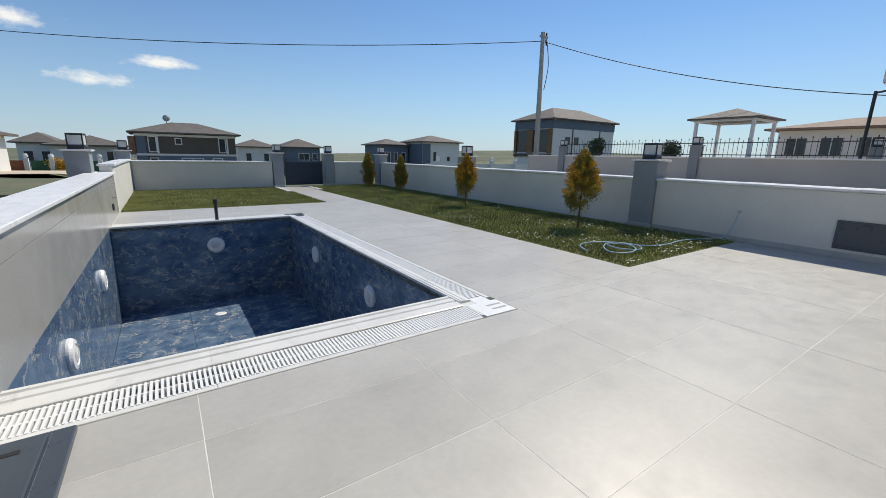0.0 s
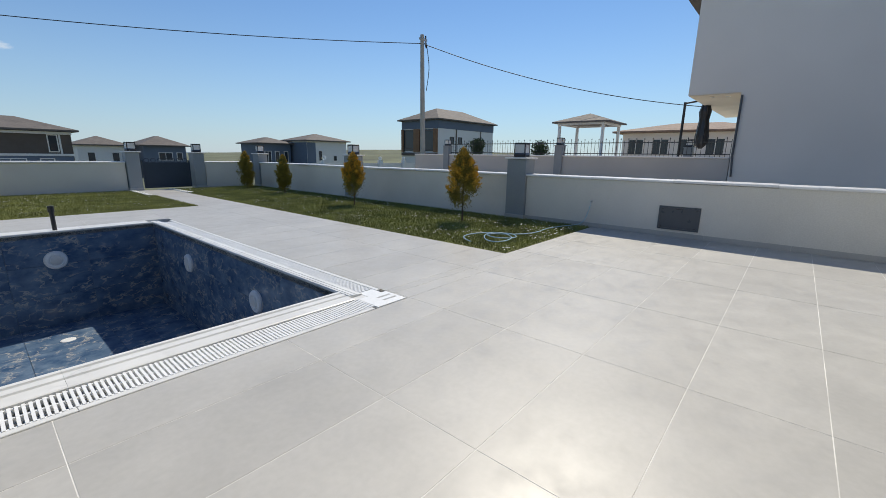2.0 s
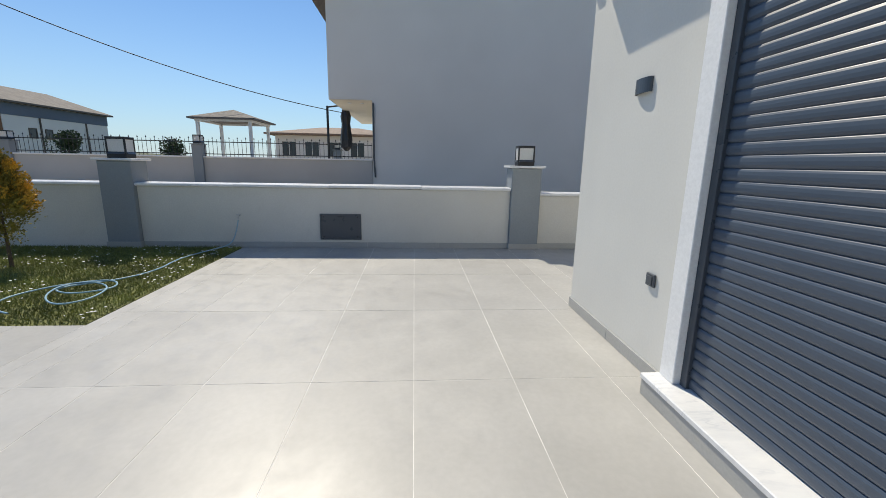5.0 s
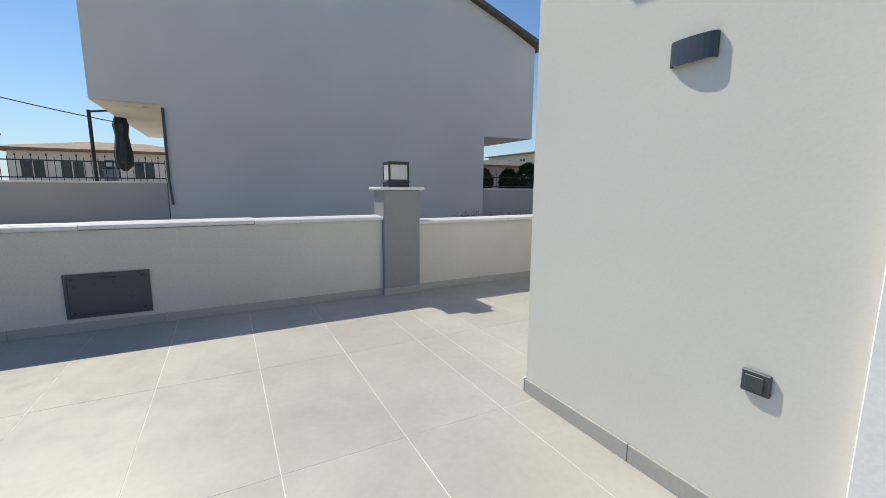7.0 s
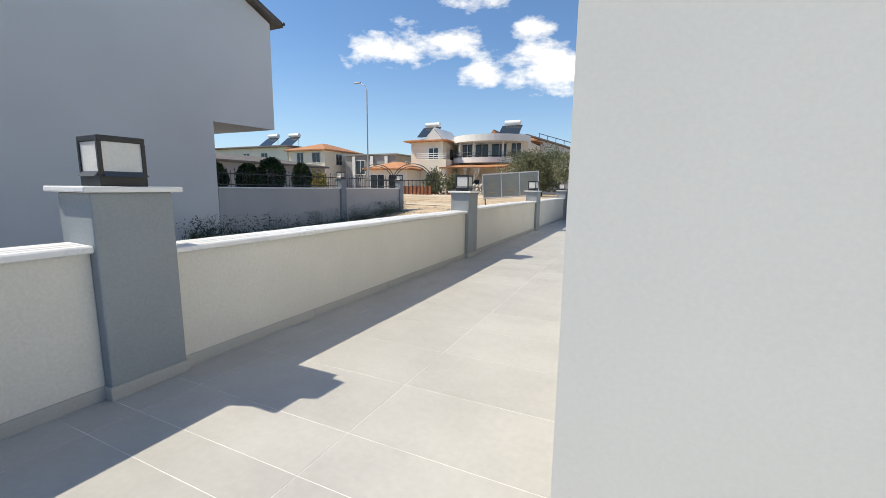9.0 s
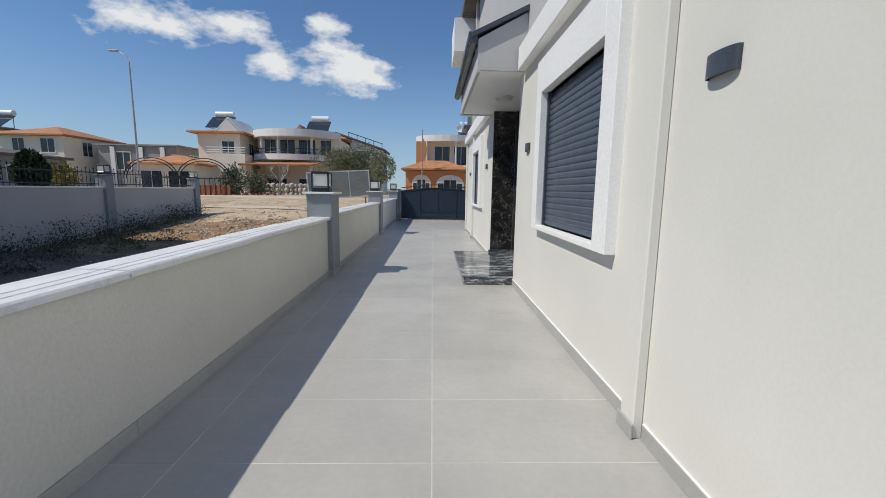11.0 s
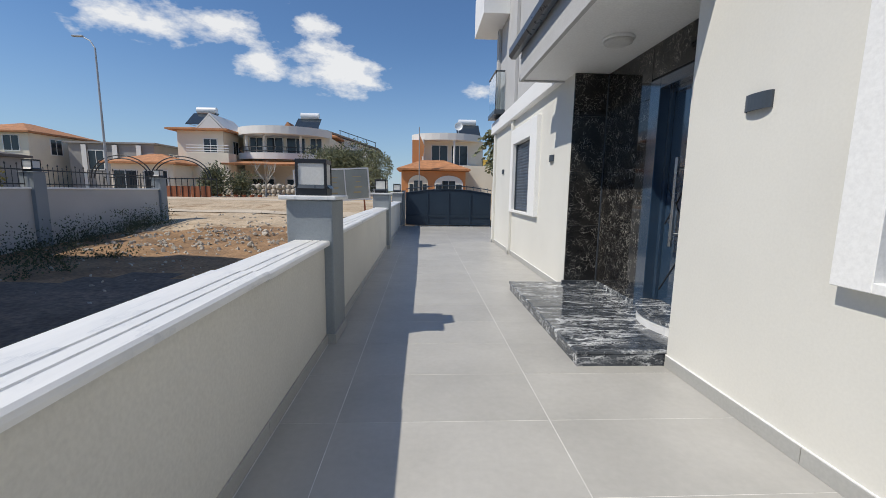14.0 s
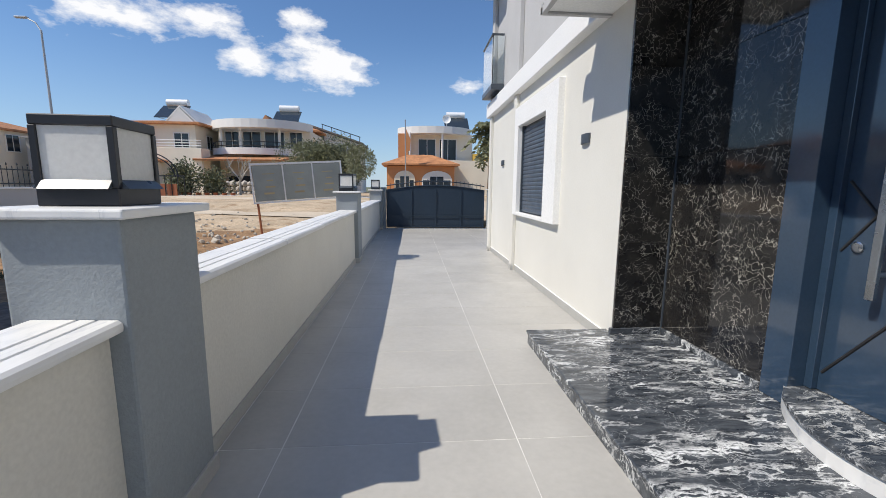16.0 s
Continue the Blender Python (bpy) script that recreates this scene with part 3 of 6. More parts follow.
def pillar_lantern():
    p = thing("pillar_lantern", (0, 0, 0), "square black metal lantern with opal white panes on the pillar cap", "lamp", "pillar lanterns")
    h, w = 0.295, 0.125
    part("base", box(-w, w, -w, w, 0, 0.062, 0.004), M_DARK, p)
    part("lid", box(-w, w, -w, w, h - 0.035, h, 0.004), M_DARK, p)
    for sx in (-1, 1):
        for sy in (-1, 1):
            part("corner_post", box(sx * w - sx * 0.022, sx * w, sy * w - sy * 0.022, sy * w, 0.062, h - 0.035, 0.002), M_DARK, p)
    for k in range(4):
        pane = part("pane", box(-w + 0.022, w - 0.022, 0.112, 0.117, 0.075, h - 0.035), M_OPAL, p, "opal white pane")
        pane.rotation_euler = (0, 0, k * math.pi / 2)
        lip = part("sill_lip", prism([(0.106, 0.062), (0.147, 0.058), (0.121, 0.088), (0.106, 0.088)], "x", -w + 0.02, w - 0.02), M_ANTHRA, p)
        lip.rotation_euler = (0, 0, k * math.pi / 2)
    return p


pillar_a, lantern_a = wall_pillar(), pillar_lantern()
pillar_spots = [(-2.755, y + 0.225) for y in PILLARS_W] + [(1.28, SY - 0.11), (-0.68, SY - 0.11), (EX + 0.13, -17.95), (EX + 0.45, -11.8), (0.92, 17.15)]
for i, (x, y) in enumerate(pillar_spots):
    for src, z in ((pillar_a, 0.0), (lantern_a, 1.27)):
        low = 0.968 if y > 5 and x < 0 else 1.0        # the drive's pillars are a little lower
        m = pose(x, y, z * low, 0, 0, 3.0 * ((i * 7) % 5 - 2) if z else 0)
        if src is pillar_a:
            m = m @ Matrix.Diagonal((1.0, 1.0, low, 1.0))
        if i:
            copy_thing(src, m)
        else:
            src.matrix_basis = m

# ---- the villa ----
HX, HN = 0.0, 12.95             # side wall face, north corner
REC = 0.43                      # depth of the entrance recess
RY0, RY1 = 5.22, 7.49           # entrance recess
W1, W2 = (2.40, 3.87, 0.95, 2.23), (9.24, 10.50, 0.945, 2.21)      # window openings: y, y, z, z
UP = 2.74                       # underside of the upper floor
T = 0.26
side = structure("wall_house_side", boxes(
    (HX, HX + T, 0.0, W1[0], -0.2, UP), (HX, HX + T, W1[0], W1[1], -0.2, W1[2]), (HX, HX + T, W1[0], W1[1], W1[3], UP), (HX, HX + T, W1[1], RY0, -0.2, UP),
    (HX + T, HX + T + 0.17, RY0 - 0.16, RY0, -0.2, UP), (HX, HX + T + 0.17, RY1 + 0.012, RY1 + 0.2, -0.2, UP),
    (HX, HX + T, RY1 + 0.2, W2[0], -0.2, UP), (HX, HX + T, W2[0], W2[1], -0.2, W2[2]), (HX, HX + T, W2[0], W2[1], W2[3], UP), (HX, HX + T, W2[1], HN, -0.2, UP)),
    M_WALL, "white textured render on the side wall of the villa", "wall")
structure("wall_house_entrance", box(REC + 0.20, REC + 0.40, RY0 - 0.2, RY1 + 0.2, -0.2, UP), M_WALL, "wall behind the entrance door and marble", "wall")
structure("wall_house_north", box(T, 9.0, HN - T, HN, -0.2, 6.0), M_WALL, "white rendered north wall of the villa", "wall")
SD = (1.61, 5.20, 0.13, 2.45)   # garden door opening: x, x, z, z
rear = structure("wall_house_rear", boxes((T, SD[0], 0.0, T, -0.2, UP), (SD[0], SD[1], 0.0, T, -0.2, SD[2] - 0.03), (SD[0], SD[1], 0.0, T, SD[3], UP), (SD[1], 9.0, 0.0, T, -0.2, UP)),
                 M_WALL, "white textured render on the garden wall of the villa", "wall")
structure("wall_house_east", box(8.8, 9.06, T, HN - T, -0.2, 6.0), M_WALL, "plain rendered east wall of the villa", "wall")
structure("roof_house", box(-0.35, 9.4, -0.45, HN + 0.4, 6.0, 6.25, 0.01), M_GREY_ROOF, "flat grey roof slab with eaves", "roof")
upper = structure("wall_house_upper", boxes((0.02, 9.0, 0.02, HN, UP + 0.002, 6.0)), M_GREYWALL, "light grey rendered upper storey of the villa", "wall")
part("ledge", box(0.05, 9.0, -0.228, 0.018, 2.80, 3.02, 0.006), M_TRIM, upper, "white projecting band above the garden door")
for y in (1.80, 10.80, 12.72):
    part("upper_pilaster", box(-0.05, 0.018, y - 0.1, y + 0.12, UP + 0.26, 5.99, 0.006), M_GREYWALL, upper)
for a, b in ((-0.07, 4.93), (7.86, 13.02)):
    part("string_course", box(-0.10, 0.018, a, b, UP - 0.02, UP + 0.25, 0.008), M_TRIM, upper, "bright white string course")
for y in (1.805, 10.805, 12.8):
    part("pilaster", box(-0.055, HX - 0.001, y - 0.07, y + 0.07, 0.0, UP - 0.022, 0.006), M_WALL, side)
    part("pilaster_skirting", box(-0.068, -0.056, y - 0.083, y + 0.083, 0.0, 0.086, 0.003), M_SKIRT, side)


def skirting_run(y0, y1):
    n = max(1, round((y1 - y0) / 1.2))
    for i in range(n):
        part("skirting_tile", box(-0.013, 0.0, y0 + (y1 - y0) * i / n + 0.0015, y0 + (y1 - y0) * (i + 1) / n - 0.0015, 0.0, 0.088, 0.002), M_SKIRT, side)
    part("sealant_bead", box(-0.011, -0.001, y0, y1, 0.0885, 0.094), M_TRIM, side, "white sealant bead")


for a, b in ((-0.013, 1.72), (1.89, RY0), (RY1 + 0.1, 10.72), (10.89, 12.71), (12.9, 12.96)):
    skirting_run(a, b)
for i in range(2):
    part("skirting_tile", box(0.002 + 0.745 * i, 0.744 * (i + 1), -0.013, 0.0, 0.0, 0.088, 0.002), M_SKIRT, rear)


def shutter(parent, axis, lo, hi, z0, z1, pitch, depth0, out):
    """Rounded roller-shutter slats across lo..hi; out is the sign of the outward direction."""
    n = int((z1 - z0) / pitch)
    prof = [(0.001, 0.0), (0.005, 0.005), (0.0085, 0.014), (0.0095, pitch * 0.5), (0.0085, pitch - 0.014), (0.005, pitch - 0.006), (0.002, pitch - 0.0015), (-0.006, pitch - 0.0015), (-0.006, 0.0)]
    pts = [(depth0 + out * d, z) for d, z in prof]
    if axis == "y":
        me = mesh_of("slat", prism(pts, "y", lo, hi), M_SHUTTER)
    else:
        me = mesh_of("slat", prism(pts, "x", lo, hi), M_SHUTTER)
    for k in range(n):
        s = new("slat", me)
        s.parent, s.location = parent, (0, 0, z0 + pitch * k)


def side_window(name, y0, y1, z0, z1, near, far, low, high, label):
    w = thing(name, (0, 0, 0), label, "window")
    w["kind"] = "structure"
    dims = ((-0.075, 0.16, y0 - near, y0, z0 - low, z1 + high), (-0.075, 0.16, y1, y1 + far, z0 - low, z1 + high), (-0.075, 0.16, y0, y1, z1, z1 + high), (-0.075, 0.16, y0, y1, z0 - low, z0))
    for nm, d in zip(("jamb", "jamb", "head", "sill"), dims):
        part(nm, box(*d, bev=0.004), M_TRIM, w, "bright white surround")
    for a, b in ((y0 + 0.001, y0 + 0.035), (y1 - 0.035, y1 - 0.001)):
        part("guide_rail", box(-0.012, 0.05, a, b, z0 + 0.001, z1, 0.003), M_ANTHRA, w)
    shutter(w, "y", y0 + 0.03, y1 - 0.03, z0 + 0.004, z1, 0.0555, 0.022, -1)
    part("shutter_box", box(0.036, 0.14, y0 + 0.001, y1 - 0.001, z0, z1), M_ANTHRA, w)


side_window("window_1", *W1, 0.20, 0.17, 0.045, 0.32, "wide window with closed slate-grey roller shutter in white surround")
side_window("window_2", *W2, 0.40, 0.20, 0.045, 0.28, "narrow window with closed slate-grey roller shutter in white surround")

garden_door = thing("garden_door", (0, 0, 0), "garden sliding door closed by a slate-grey roller shutter", "door")
garden_door["kind"] = "structure"
part("jamb", box(1.49, 1.61, -0.06, 0.14, 0.13, SD[3] + 0.12, 0.004), M_TRIM, garden_door, "bright white surround")
part("jamb", box(SD[1], SD[1] + 0.12, -0.06, 0.14, 0.13, SD[3] + 0.12, 0.004), M_TRIM, garden_door, "bright white surround")
part("head", box(1.61, SD[1], -0.06, 0.14, SD[3], SD[3] + 0.12, 0.004), M_TRIM, garden_door, "bright white surround")
for i in range(3):
    x0 = 1.47 + i * 1.29
    part("sill_slab", box(x0 + 0.001, x0 + 1.288, -0.160, 0.13, 0.098, 0.13, 0.005), M_CAP, garden_door, "white marble sill slab")
    part("sill_riser", box(x0 + 0.001, x0 + 1.288, -0.15, -0.001, 0.0, 0.097, 0.002), M_SKIRT, garden_door)
for a, b in ((1.611, 1.66), (SD[1] - 0.05, SD[1] - 0.001)):
    part("guide_rail", box(a, b, -0.02, 0.06, 0.131, SD[3] - 0.001, 0.003), M_ANTHRA, garden_door)
shutter(garden_door, "x", 1.65, SD[1] - 0.04, 0.135, SD[3], 0.0575, 0.008, -1)
part("shutter_back", box(1.612, SD[1] - 0.002, 0.065, 0.13, 0.131, SD[3] - 0.001), M_ANTHRA, garden_door)

# porch canopy over the entrance
CX, CY0, CY1 = -0.58, 5.00, 7.88
canopy = thing("porch_canopy", (0, 0, 0), "grey rendered porch canopy with sloping tiled roof and dark gutter", "canopy")
part("body", prism([(0.018, UP), (0.018, 3.42), (CX, 3.10), (CX, UP)], "y", CY0, CY1), M_GREYWALL, canopy)
part("soffit", box(CX + 0.02, REC + 0.02, CY0 + 0.02, CY1 - 0.02, UP - 0.012, UP - 0.001, 0.002), M_TRIM, canopy, "white soffit board")
part("drip_edge", boxes((CX - 0.012, CX + 0.03, CY0 - 0.012, CY1 + 0.012, UP - 0.03, UP + 0.02), (CX - 0.012, 0.0, CY1 - 0.03, CY1 + 0.013, UP - 0.031, UP + 0.05)), M_GREYWALL, canopy)
part("roof", prism([(0.018, 3.43), (0.018, 3.49), (CX - 0.09, 3.155), (CX - 0.09, 3.10)], "y", CY0 - 0.05, CY1 + 0.05), M_ANTHRA, canopy, "dark roof sheet")
part("gutter", prism([(CX - 0.01, 3.06), (CX - 0.01, 3.17), (CX - 0.12, 3.17), (CX - 0.125, 3.08), (CX - 0.09, 3.04), (CX - 0.03, 3.04)], "y", CY0 - 0.03, CY1 + 0.2), M_ANTHRA, canopy, "anthracite rain gutter")
part("downpipe", rods(((CX + 0.02, CY1 + 0.1, 3.05), (-0.06, CY1 + 0.1, 2.98), 0.03)), M_ANTHRA, canopy)

# balcony of the upper floor further along
balcony = thing("balcony", (0, 0, 0), "upper floor balcony with a white slab and glass railing", "balcony")
part("deck", box(-0.22, 0.018, 11.95, 12.9, 3.06, 3.16, 0.008), M_ANTHRA, balcony)
part("glass_panel", box(-0.205, -0.193, 11.97, 12.87, 3.17, 3.98), M_GLASS, balcony, "clear glass railing panel")
part("glass_panel", box(-0.192, -0.0, 11.97, 11.982, 3.17, 3.98), M_GLASS, balcony, "clear glass railing panel")
part("handrail", boxes((-0.22, -0.185, 11.95, 12.9, 3.981, 4.01), (-0.185, -0.0, 11.95, 11.99, 3.981, 4.01)), M_ANTHRA, balcony)
eave = structure("eaves", boxes((-0.55, 0.018, 11.75, 13.3, 5.12, 5.99)), M_TRIM, "white overhanging eaves box of the upper floor", "eaves")


# ---- entrance ----
step = thing("entrance_step", (0, 0, 0), "polished black marble entrance step with white streaks", "step")
for i in range(2):
    y0 = RY0 + 0.01 + i * 1.19
    part("tread", box(-0.69, REC + 0.02, y0, y0 + 1.188, 0.09, 0.118, 0.004), M_STEPMARBLE, step)
    part("riser", box(-0.675, -0.655, y0, y0 + 1.188, 0.0, 0.0895, 0.001), M_STEPMARBLE, step)
part("end_riser", box(-0.654, 0.0, RY0 + 0.012, RY0 + 0.03, 0.0, 0.0895, 0.001), M_STEPMARBLE, step)
part("end_riser", box(-0.654, 0.0, 7.53, 7.548, 0.0, 0.0895, 0.001), M_STEPMARBLE, step)
part("core", box(-0.65, REC, RY0 + 0.035, 7.525, 0.0, 0.089), M_GROUT, step)

clad = structure("entrance_cladding", boxes((REC + 0.004, REC + 0.198, 6.505, RY1, 0.119, UP - 0.014), (REC + 0.004, REC + 0.198, RY0 + 0.01, 6.505, 2.39, UP - 0.014)), M_DARK, "black marble cladding with pale net veins in the entrance recess", "cladding")
for z0, z1 in ((0.17, 0.88), (0.883, 1.55), (1.553, 2.22), (2.223, 2.725)):
    part("marble_panel", box(REC - 0.012, REC + 0.003, 6.502, RY1 - 0.012, z0, z1, 0.0015), M_BLACKMARBLE, clad)
    part("marble_panel", box(0.002, REC - 0.013, RY1 - 0.012, RY1 + 0.008, z0, z1, 0.0015), M_BLACKMARBLE, clad)
part("marble_panel", box(REC - 0.012, REC + 0.003, RY0 + 0.01, 6.499, 2.40, 2.725, 0.0015), M_BLACKMARBLE, clad)
part("corner_strip", box(REC - 0.024, REC - 0.013, RY1 - 0.024, RY1 - 0.013, 0.17, 2.725), M_ANTHRA, clad)
part("plinth", boxes((REC - 0.026, REC + 0.003, 6.505, RY1 - 0.027, 0.118, 0.167), (-0.028, REC - 0.03, RY1 - 0.026, RY1 + 0.008, 0.118, 0.167), bev=0.003), M_STEPMARBLE, clad)

door = thing("front_door", (0, 0, 0), "navy blue lacquered front door with long steel handle, closed", "door")
door["kind"] = "structure"
DY0, DY1, DT = 5.27, 6.50, 2.38
part("outer_frame", boxes((REC - 0.02, REC + 0.19, DY1 - 0.17, DY1, 0.119, DT), (REC - 0.02, REC + 0.19, DY0 - 0.06, DY0 + 0.05, 0.119, DT), (REC - 0.02, REC + 0.19, DY0 + 0.05, DY1 - 0.17, DT - 0.1, DT), bev=0.003), M_DOOR, door)
LX = REC + 0.11
leaf = part("leaf", box(LX, LX + 0.05, DY0 + 0.052, DY1 - 0.172, 0.235, DT - 0.102, 0.003), M_DOOR, door)
part("inner_frame", boxes((LX - 0.035, LX - 0.001, DY1 - 0.215, DY1 - 0.171, 0.236, DT - 0.101), (LX - 0.035, LX - 0.001, DY0 + 0.051, DY1 - 0.216, DT - 0.145, DT - 0.101), bev=0.002), M_DOOR, door)
groove = []
for (ya, za), (yb, zb) in (((DY1 - 0.23, 0.34), (DY0 + 0.1, 1.55)), ((DY1 - 0.23, 1.35), (DY0 + 0.1, 0.10 + 0.25)), ((DY1 - 0.23, 1.0), (DY0 + 0.1, 2.2))):
    groove.append(((LX - 0.001, ya, za), (LX - 0.001, yb, zb), 0.008))
part("groove", rods(*groove, n=6), M_CABLE, leaf)
part("lock", lathe([(0.0, 0.0), (0.028, 0.0), (0.028, -0.010), (0.020, -0.014), (0.0, -0.014)], 24, (LX - 0.001, 6.19, 1.03), "x"), M_STEEL, leaf, "round steel lock rosette")
part("pull_handle", box(LX - 0.085, LX - 0.06, 6.03, 6.068, 0.80, 1.62, 0.004), M_STEEL, leaf, "long brushed steel pull handle")
for z in (0.92, 1.52):
    part("handle_post", rods(((LX - 0.06, 6.049, z), (LX, 6.049, z), 0.012)), M_STEEL, leaf)
part("threshold", box(REC - 0.028, LX + 0.05, DY0 + 0.052, DY1 - 0.173, 0.119, 0.2325, 0.002), M_STEPMARBLE, door, "black marble threshold")
arc = [(REC - 0.03, 6.34)] + [(REC - 0.03 - 0.27 * math.sin(math.pi * k / 14) ** 0.8, 6.34 - 1.12 * k / 14) for k in range(1, 14)] + [(REC - 0.03, 5.22)]
sill = thing("door_step", (0, 0, 0), "rounded black marble door step with pale edging", "step")
part("tread", prism(arc, "z", 0.205, 0.232), M_STEPMARBLE, sill)
part("edging", prism([(x + (0.012 if i not in (0, 14) else 0), y) for i, (x, y) in enumerate(arc)], "z", 0.1185, 0.204), M_CAP, sill, "pale curved edging")

ceiling_lamp = thing("ceiling_lamp", (-0.02, 6.35, UP - 0.012), "round opal ceiling lamp under the porch", "lamp")
part("rim", lathe([(0.14, 0.0), (0.145, -0.02), (0.135, -0.03), (0.0, -0.03)], 32), M_PLASTIC, ceiling_lamp, smooth=False)
part("diffuser", lathe([(0.13, -0.0305), (0.125, -0.05), (0.09, -0.066), (0.04, -0.073), (0.0, -0.074)], 32), M_OPAL, ceiling_lamp, smooth=True)


def wall_lamp(at, rz):
    """A curved up-and-down lamp; its back lies against the wall, its front faces local -Y."""
    p = thing("wall_lamp", at, "dark grey curved up-and-down wall lamp", "lamp", "wall lamps", rz)
    outer = [(-0.088, 0.0)] + [(0.088 * math.sin(a), -0.010 - 0.025 * math.cos(a)) for a in np.linspace(-1.45, 1.45, 11)] + [(0.088, 0.0)]
    inner = [(x * 0.93, y * 0.93 - 0.001) for x, y in outer]
    ring = outer + inner[::-1]
    bm = bmesh.new()
    n = len(outer)
    vs = [[bm.verts.new((x, y, z)) for x, y in src] for src in (outer, inner) for z in (-0.045, 0.045)]
    for i in range(n - 1):
        bm.faces.new((vs[0][i], vs[0][i + 1], vs[1][i + 1], vs[1][i]))
        bm.faces.new((vs[2][i], vs[3][i], vs[3][i + 1], vs[2][i + 1]))
        bm.faces.new((vs[0][i], vs[2][i], vs[2][i + 1], vs[0][i + 1]))
        bm.faces.new((vs[1][i], vs[1][i + 1], vs[3][i + 1], vs[3][i]))
    bmesh.ops.recalc_face_normals(bm, faces=bm.faces[:])
    part("shell", bm, M_ANTHRA, p)
    part("back_plate", box(-0.07, 0.07, -0.01, -0.001, -0.04, 0.04, 0.002), M_ANTHRA, p)
    part("lamp_body", box(-0.05, 0.05, -0.026, -0.0125, -0.025, 0.025, 0.004), M_PLASTIC, p, "white lamp insert")
    return p


for at, rz in (((0.885, -0.001, 1.785), 0), ((-0.001, 1.40, 1.78), -90), ((-0.001, 4.62, 1.79), -90), ((-0.001, 8.22, 1.77), -90), ((-0.001, 11.75, 1.75), -90)):
    wall_lamp(at, rz)

switch = thing("light_switch", (1.215, -0.001, 0.605), "dark grey outdoor light switch on the white wall", "switch")
part("plate", box(-0.045, 0.045, -0.014, 0, -0.040, 0.040, 0.004), M_ANTHRA, switch)
part("rocker", box(-0.032, 0.026, -0.019, -0.0145, -0.03, 0.026, 0.002), M_ANTHRA, switch)

panel = thing("meter_panel", (WX, -2.56, 0.32), "dark grey access panel set in the garden wall", "panel")
part("frame", boxes((0.0, 0.018, -0.305, 0.305, -0.195, -0.17), (0.0, 0.018, -0.305, 0.305, 0.17, 0.195), (0.0, 0.018, -0.305, -0.28, -0.17, 0.17), (0.0, 0.018, 0.28, 0.305, -0.17, 0.17)), M_ANTHRA, panel)
part("cover", box(0.002, 0.012, -0.279, 0.279, -0.169, 0.169), M_ANTHRA, panel)
part("latch", box(0.0125, 0.017, -0.05, 0.06, 0.145, 0.158, 0.001), M_DARK, panel)
for y in (-0.25, 0.25):
    for z in (-0.15, 0.15):
        part("screw", rods(((0.012, y, z), (0.017, y, z), 0.012), n=10), M_DARK, panel)

tap = thing("garden_tap", (WX, -4.02, 0.48), "small brass and steel garden tap on the wall", "tap")
part("spout", rods(((0, 0, 0), (0.07, 0, 0), 0.011), ((0.06, 0, 0), (0.075, 0, -0.05), 0.009)), M_STEEL, tap)
part("lever", box(0.035, 0.06, -0.03, 0.03, 0.014, 0.024, 0.003), M_STEEL, tap)
hose = thing("garden_hose", (0, 0, 0), "pale blue garden hose lying loosely on the lawn", "hose")
pts = [(WX + 0.075, -4.02, 0.42), (WX + 0.09, -4.05, 0.25), (WX + 0.14, -4.12, 0.06), (WX + 0.35, -4.3, 0.035), (-1.7, -4.45, 0.035), (-1.15, -4.35, 0.04), (-0.75, -4.5, 0.04), (-0.45, -4.95, 0.04), (-0.25, -4.6, 0.04), (-0.45, -4.3, 0.05),
       (-0.75, -4.55, 0.05), (-0.55, -4.9, 0.05), (-0.15, -4.75, 0.06), (0.05, -4.5, 0.04), (-0.1, -4.3, 0.05), (-0.5, -4.4, 0.05), (-0.65, -4.75, 0.06), (-0.3, -5.1, 0.04), (0.1, -5.0, 0.04), (0.22, -4.7, 0.04)]
tube("pipe", pts, 0.008, M_HOSE, hose)

# ---- the pool ----
pool = structure("pool", boxes((PX0 - 0.15, PX1 + 0.01, PY0 - 0.15, PY1 + 0.15, PZ - 0.2, PZ - 0.012), (PX0 - 0.15, PX0 - 0.012, PY0 - 0.15, PY1 + 0.15, PZ, -0.02), (PX1 + 0.012, PX1 + 0.2, PY0 - 0.15, PY1 + 0.15, PZ, -0.2),
                               (PX0, PX1, PY0 - 0.15, PY0 - 0.012, PZ, -0.02), (PX0, PX1, PY1 + 0.012, PY1 + 0.15, PZ, -0.02)), M_POOLGROUT, "empty pool shell lined with blue marble-look tiles", "pool")


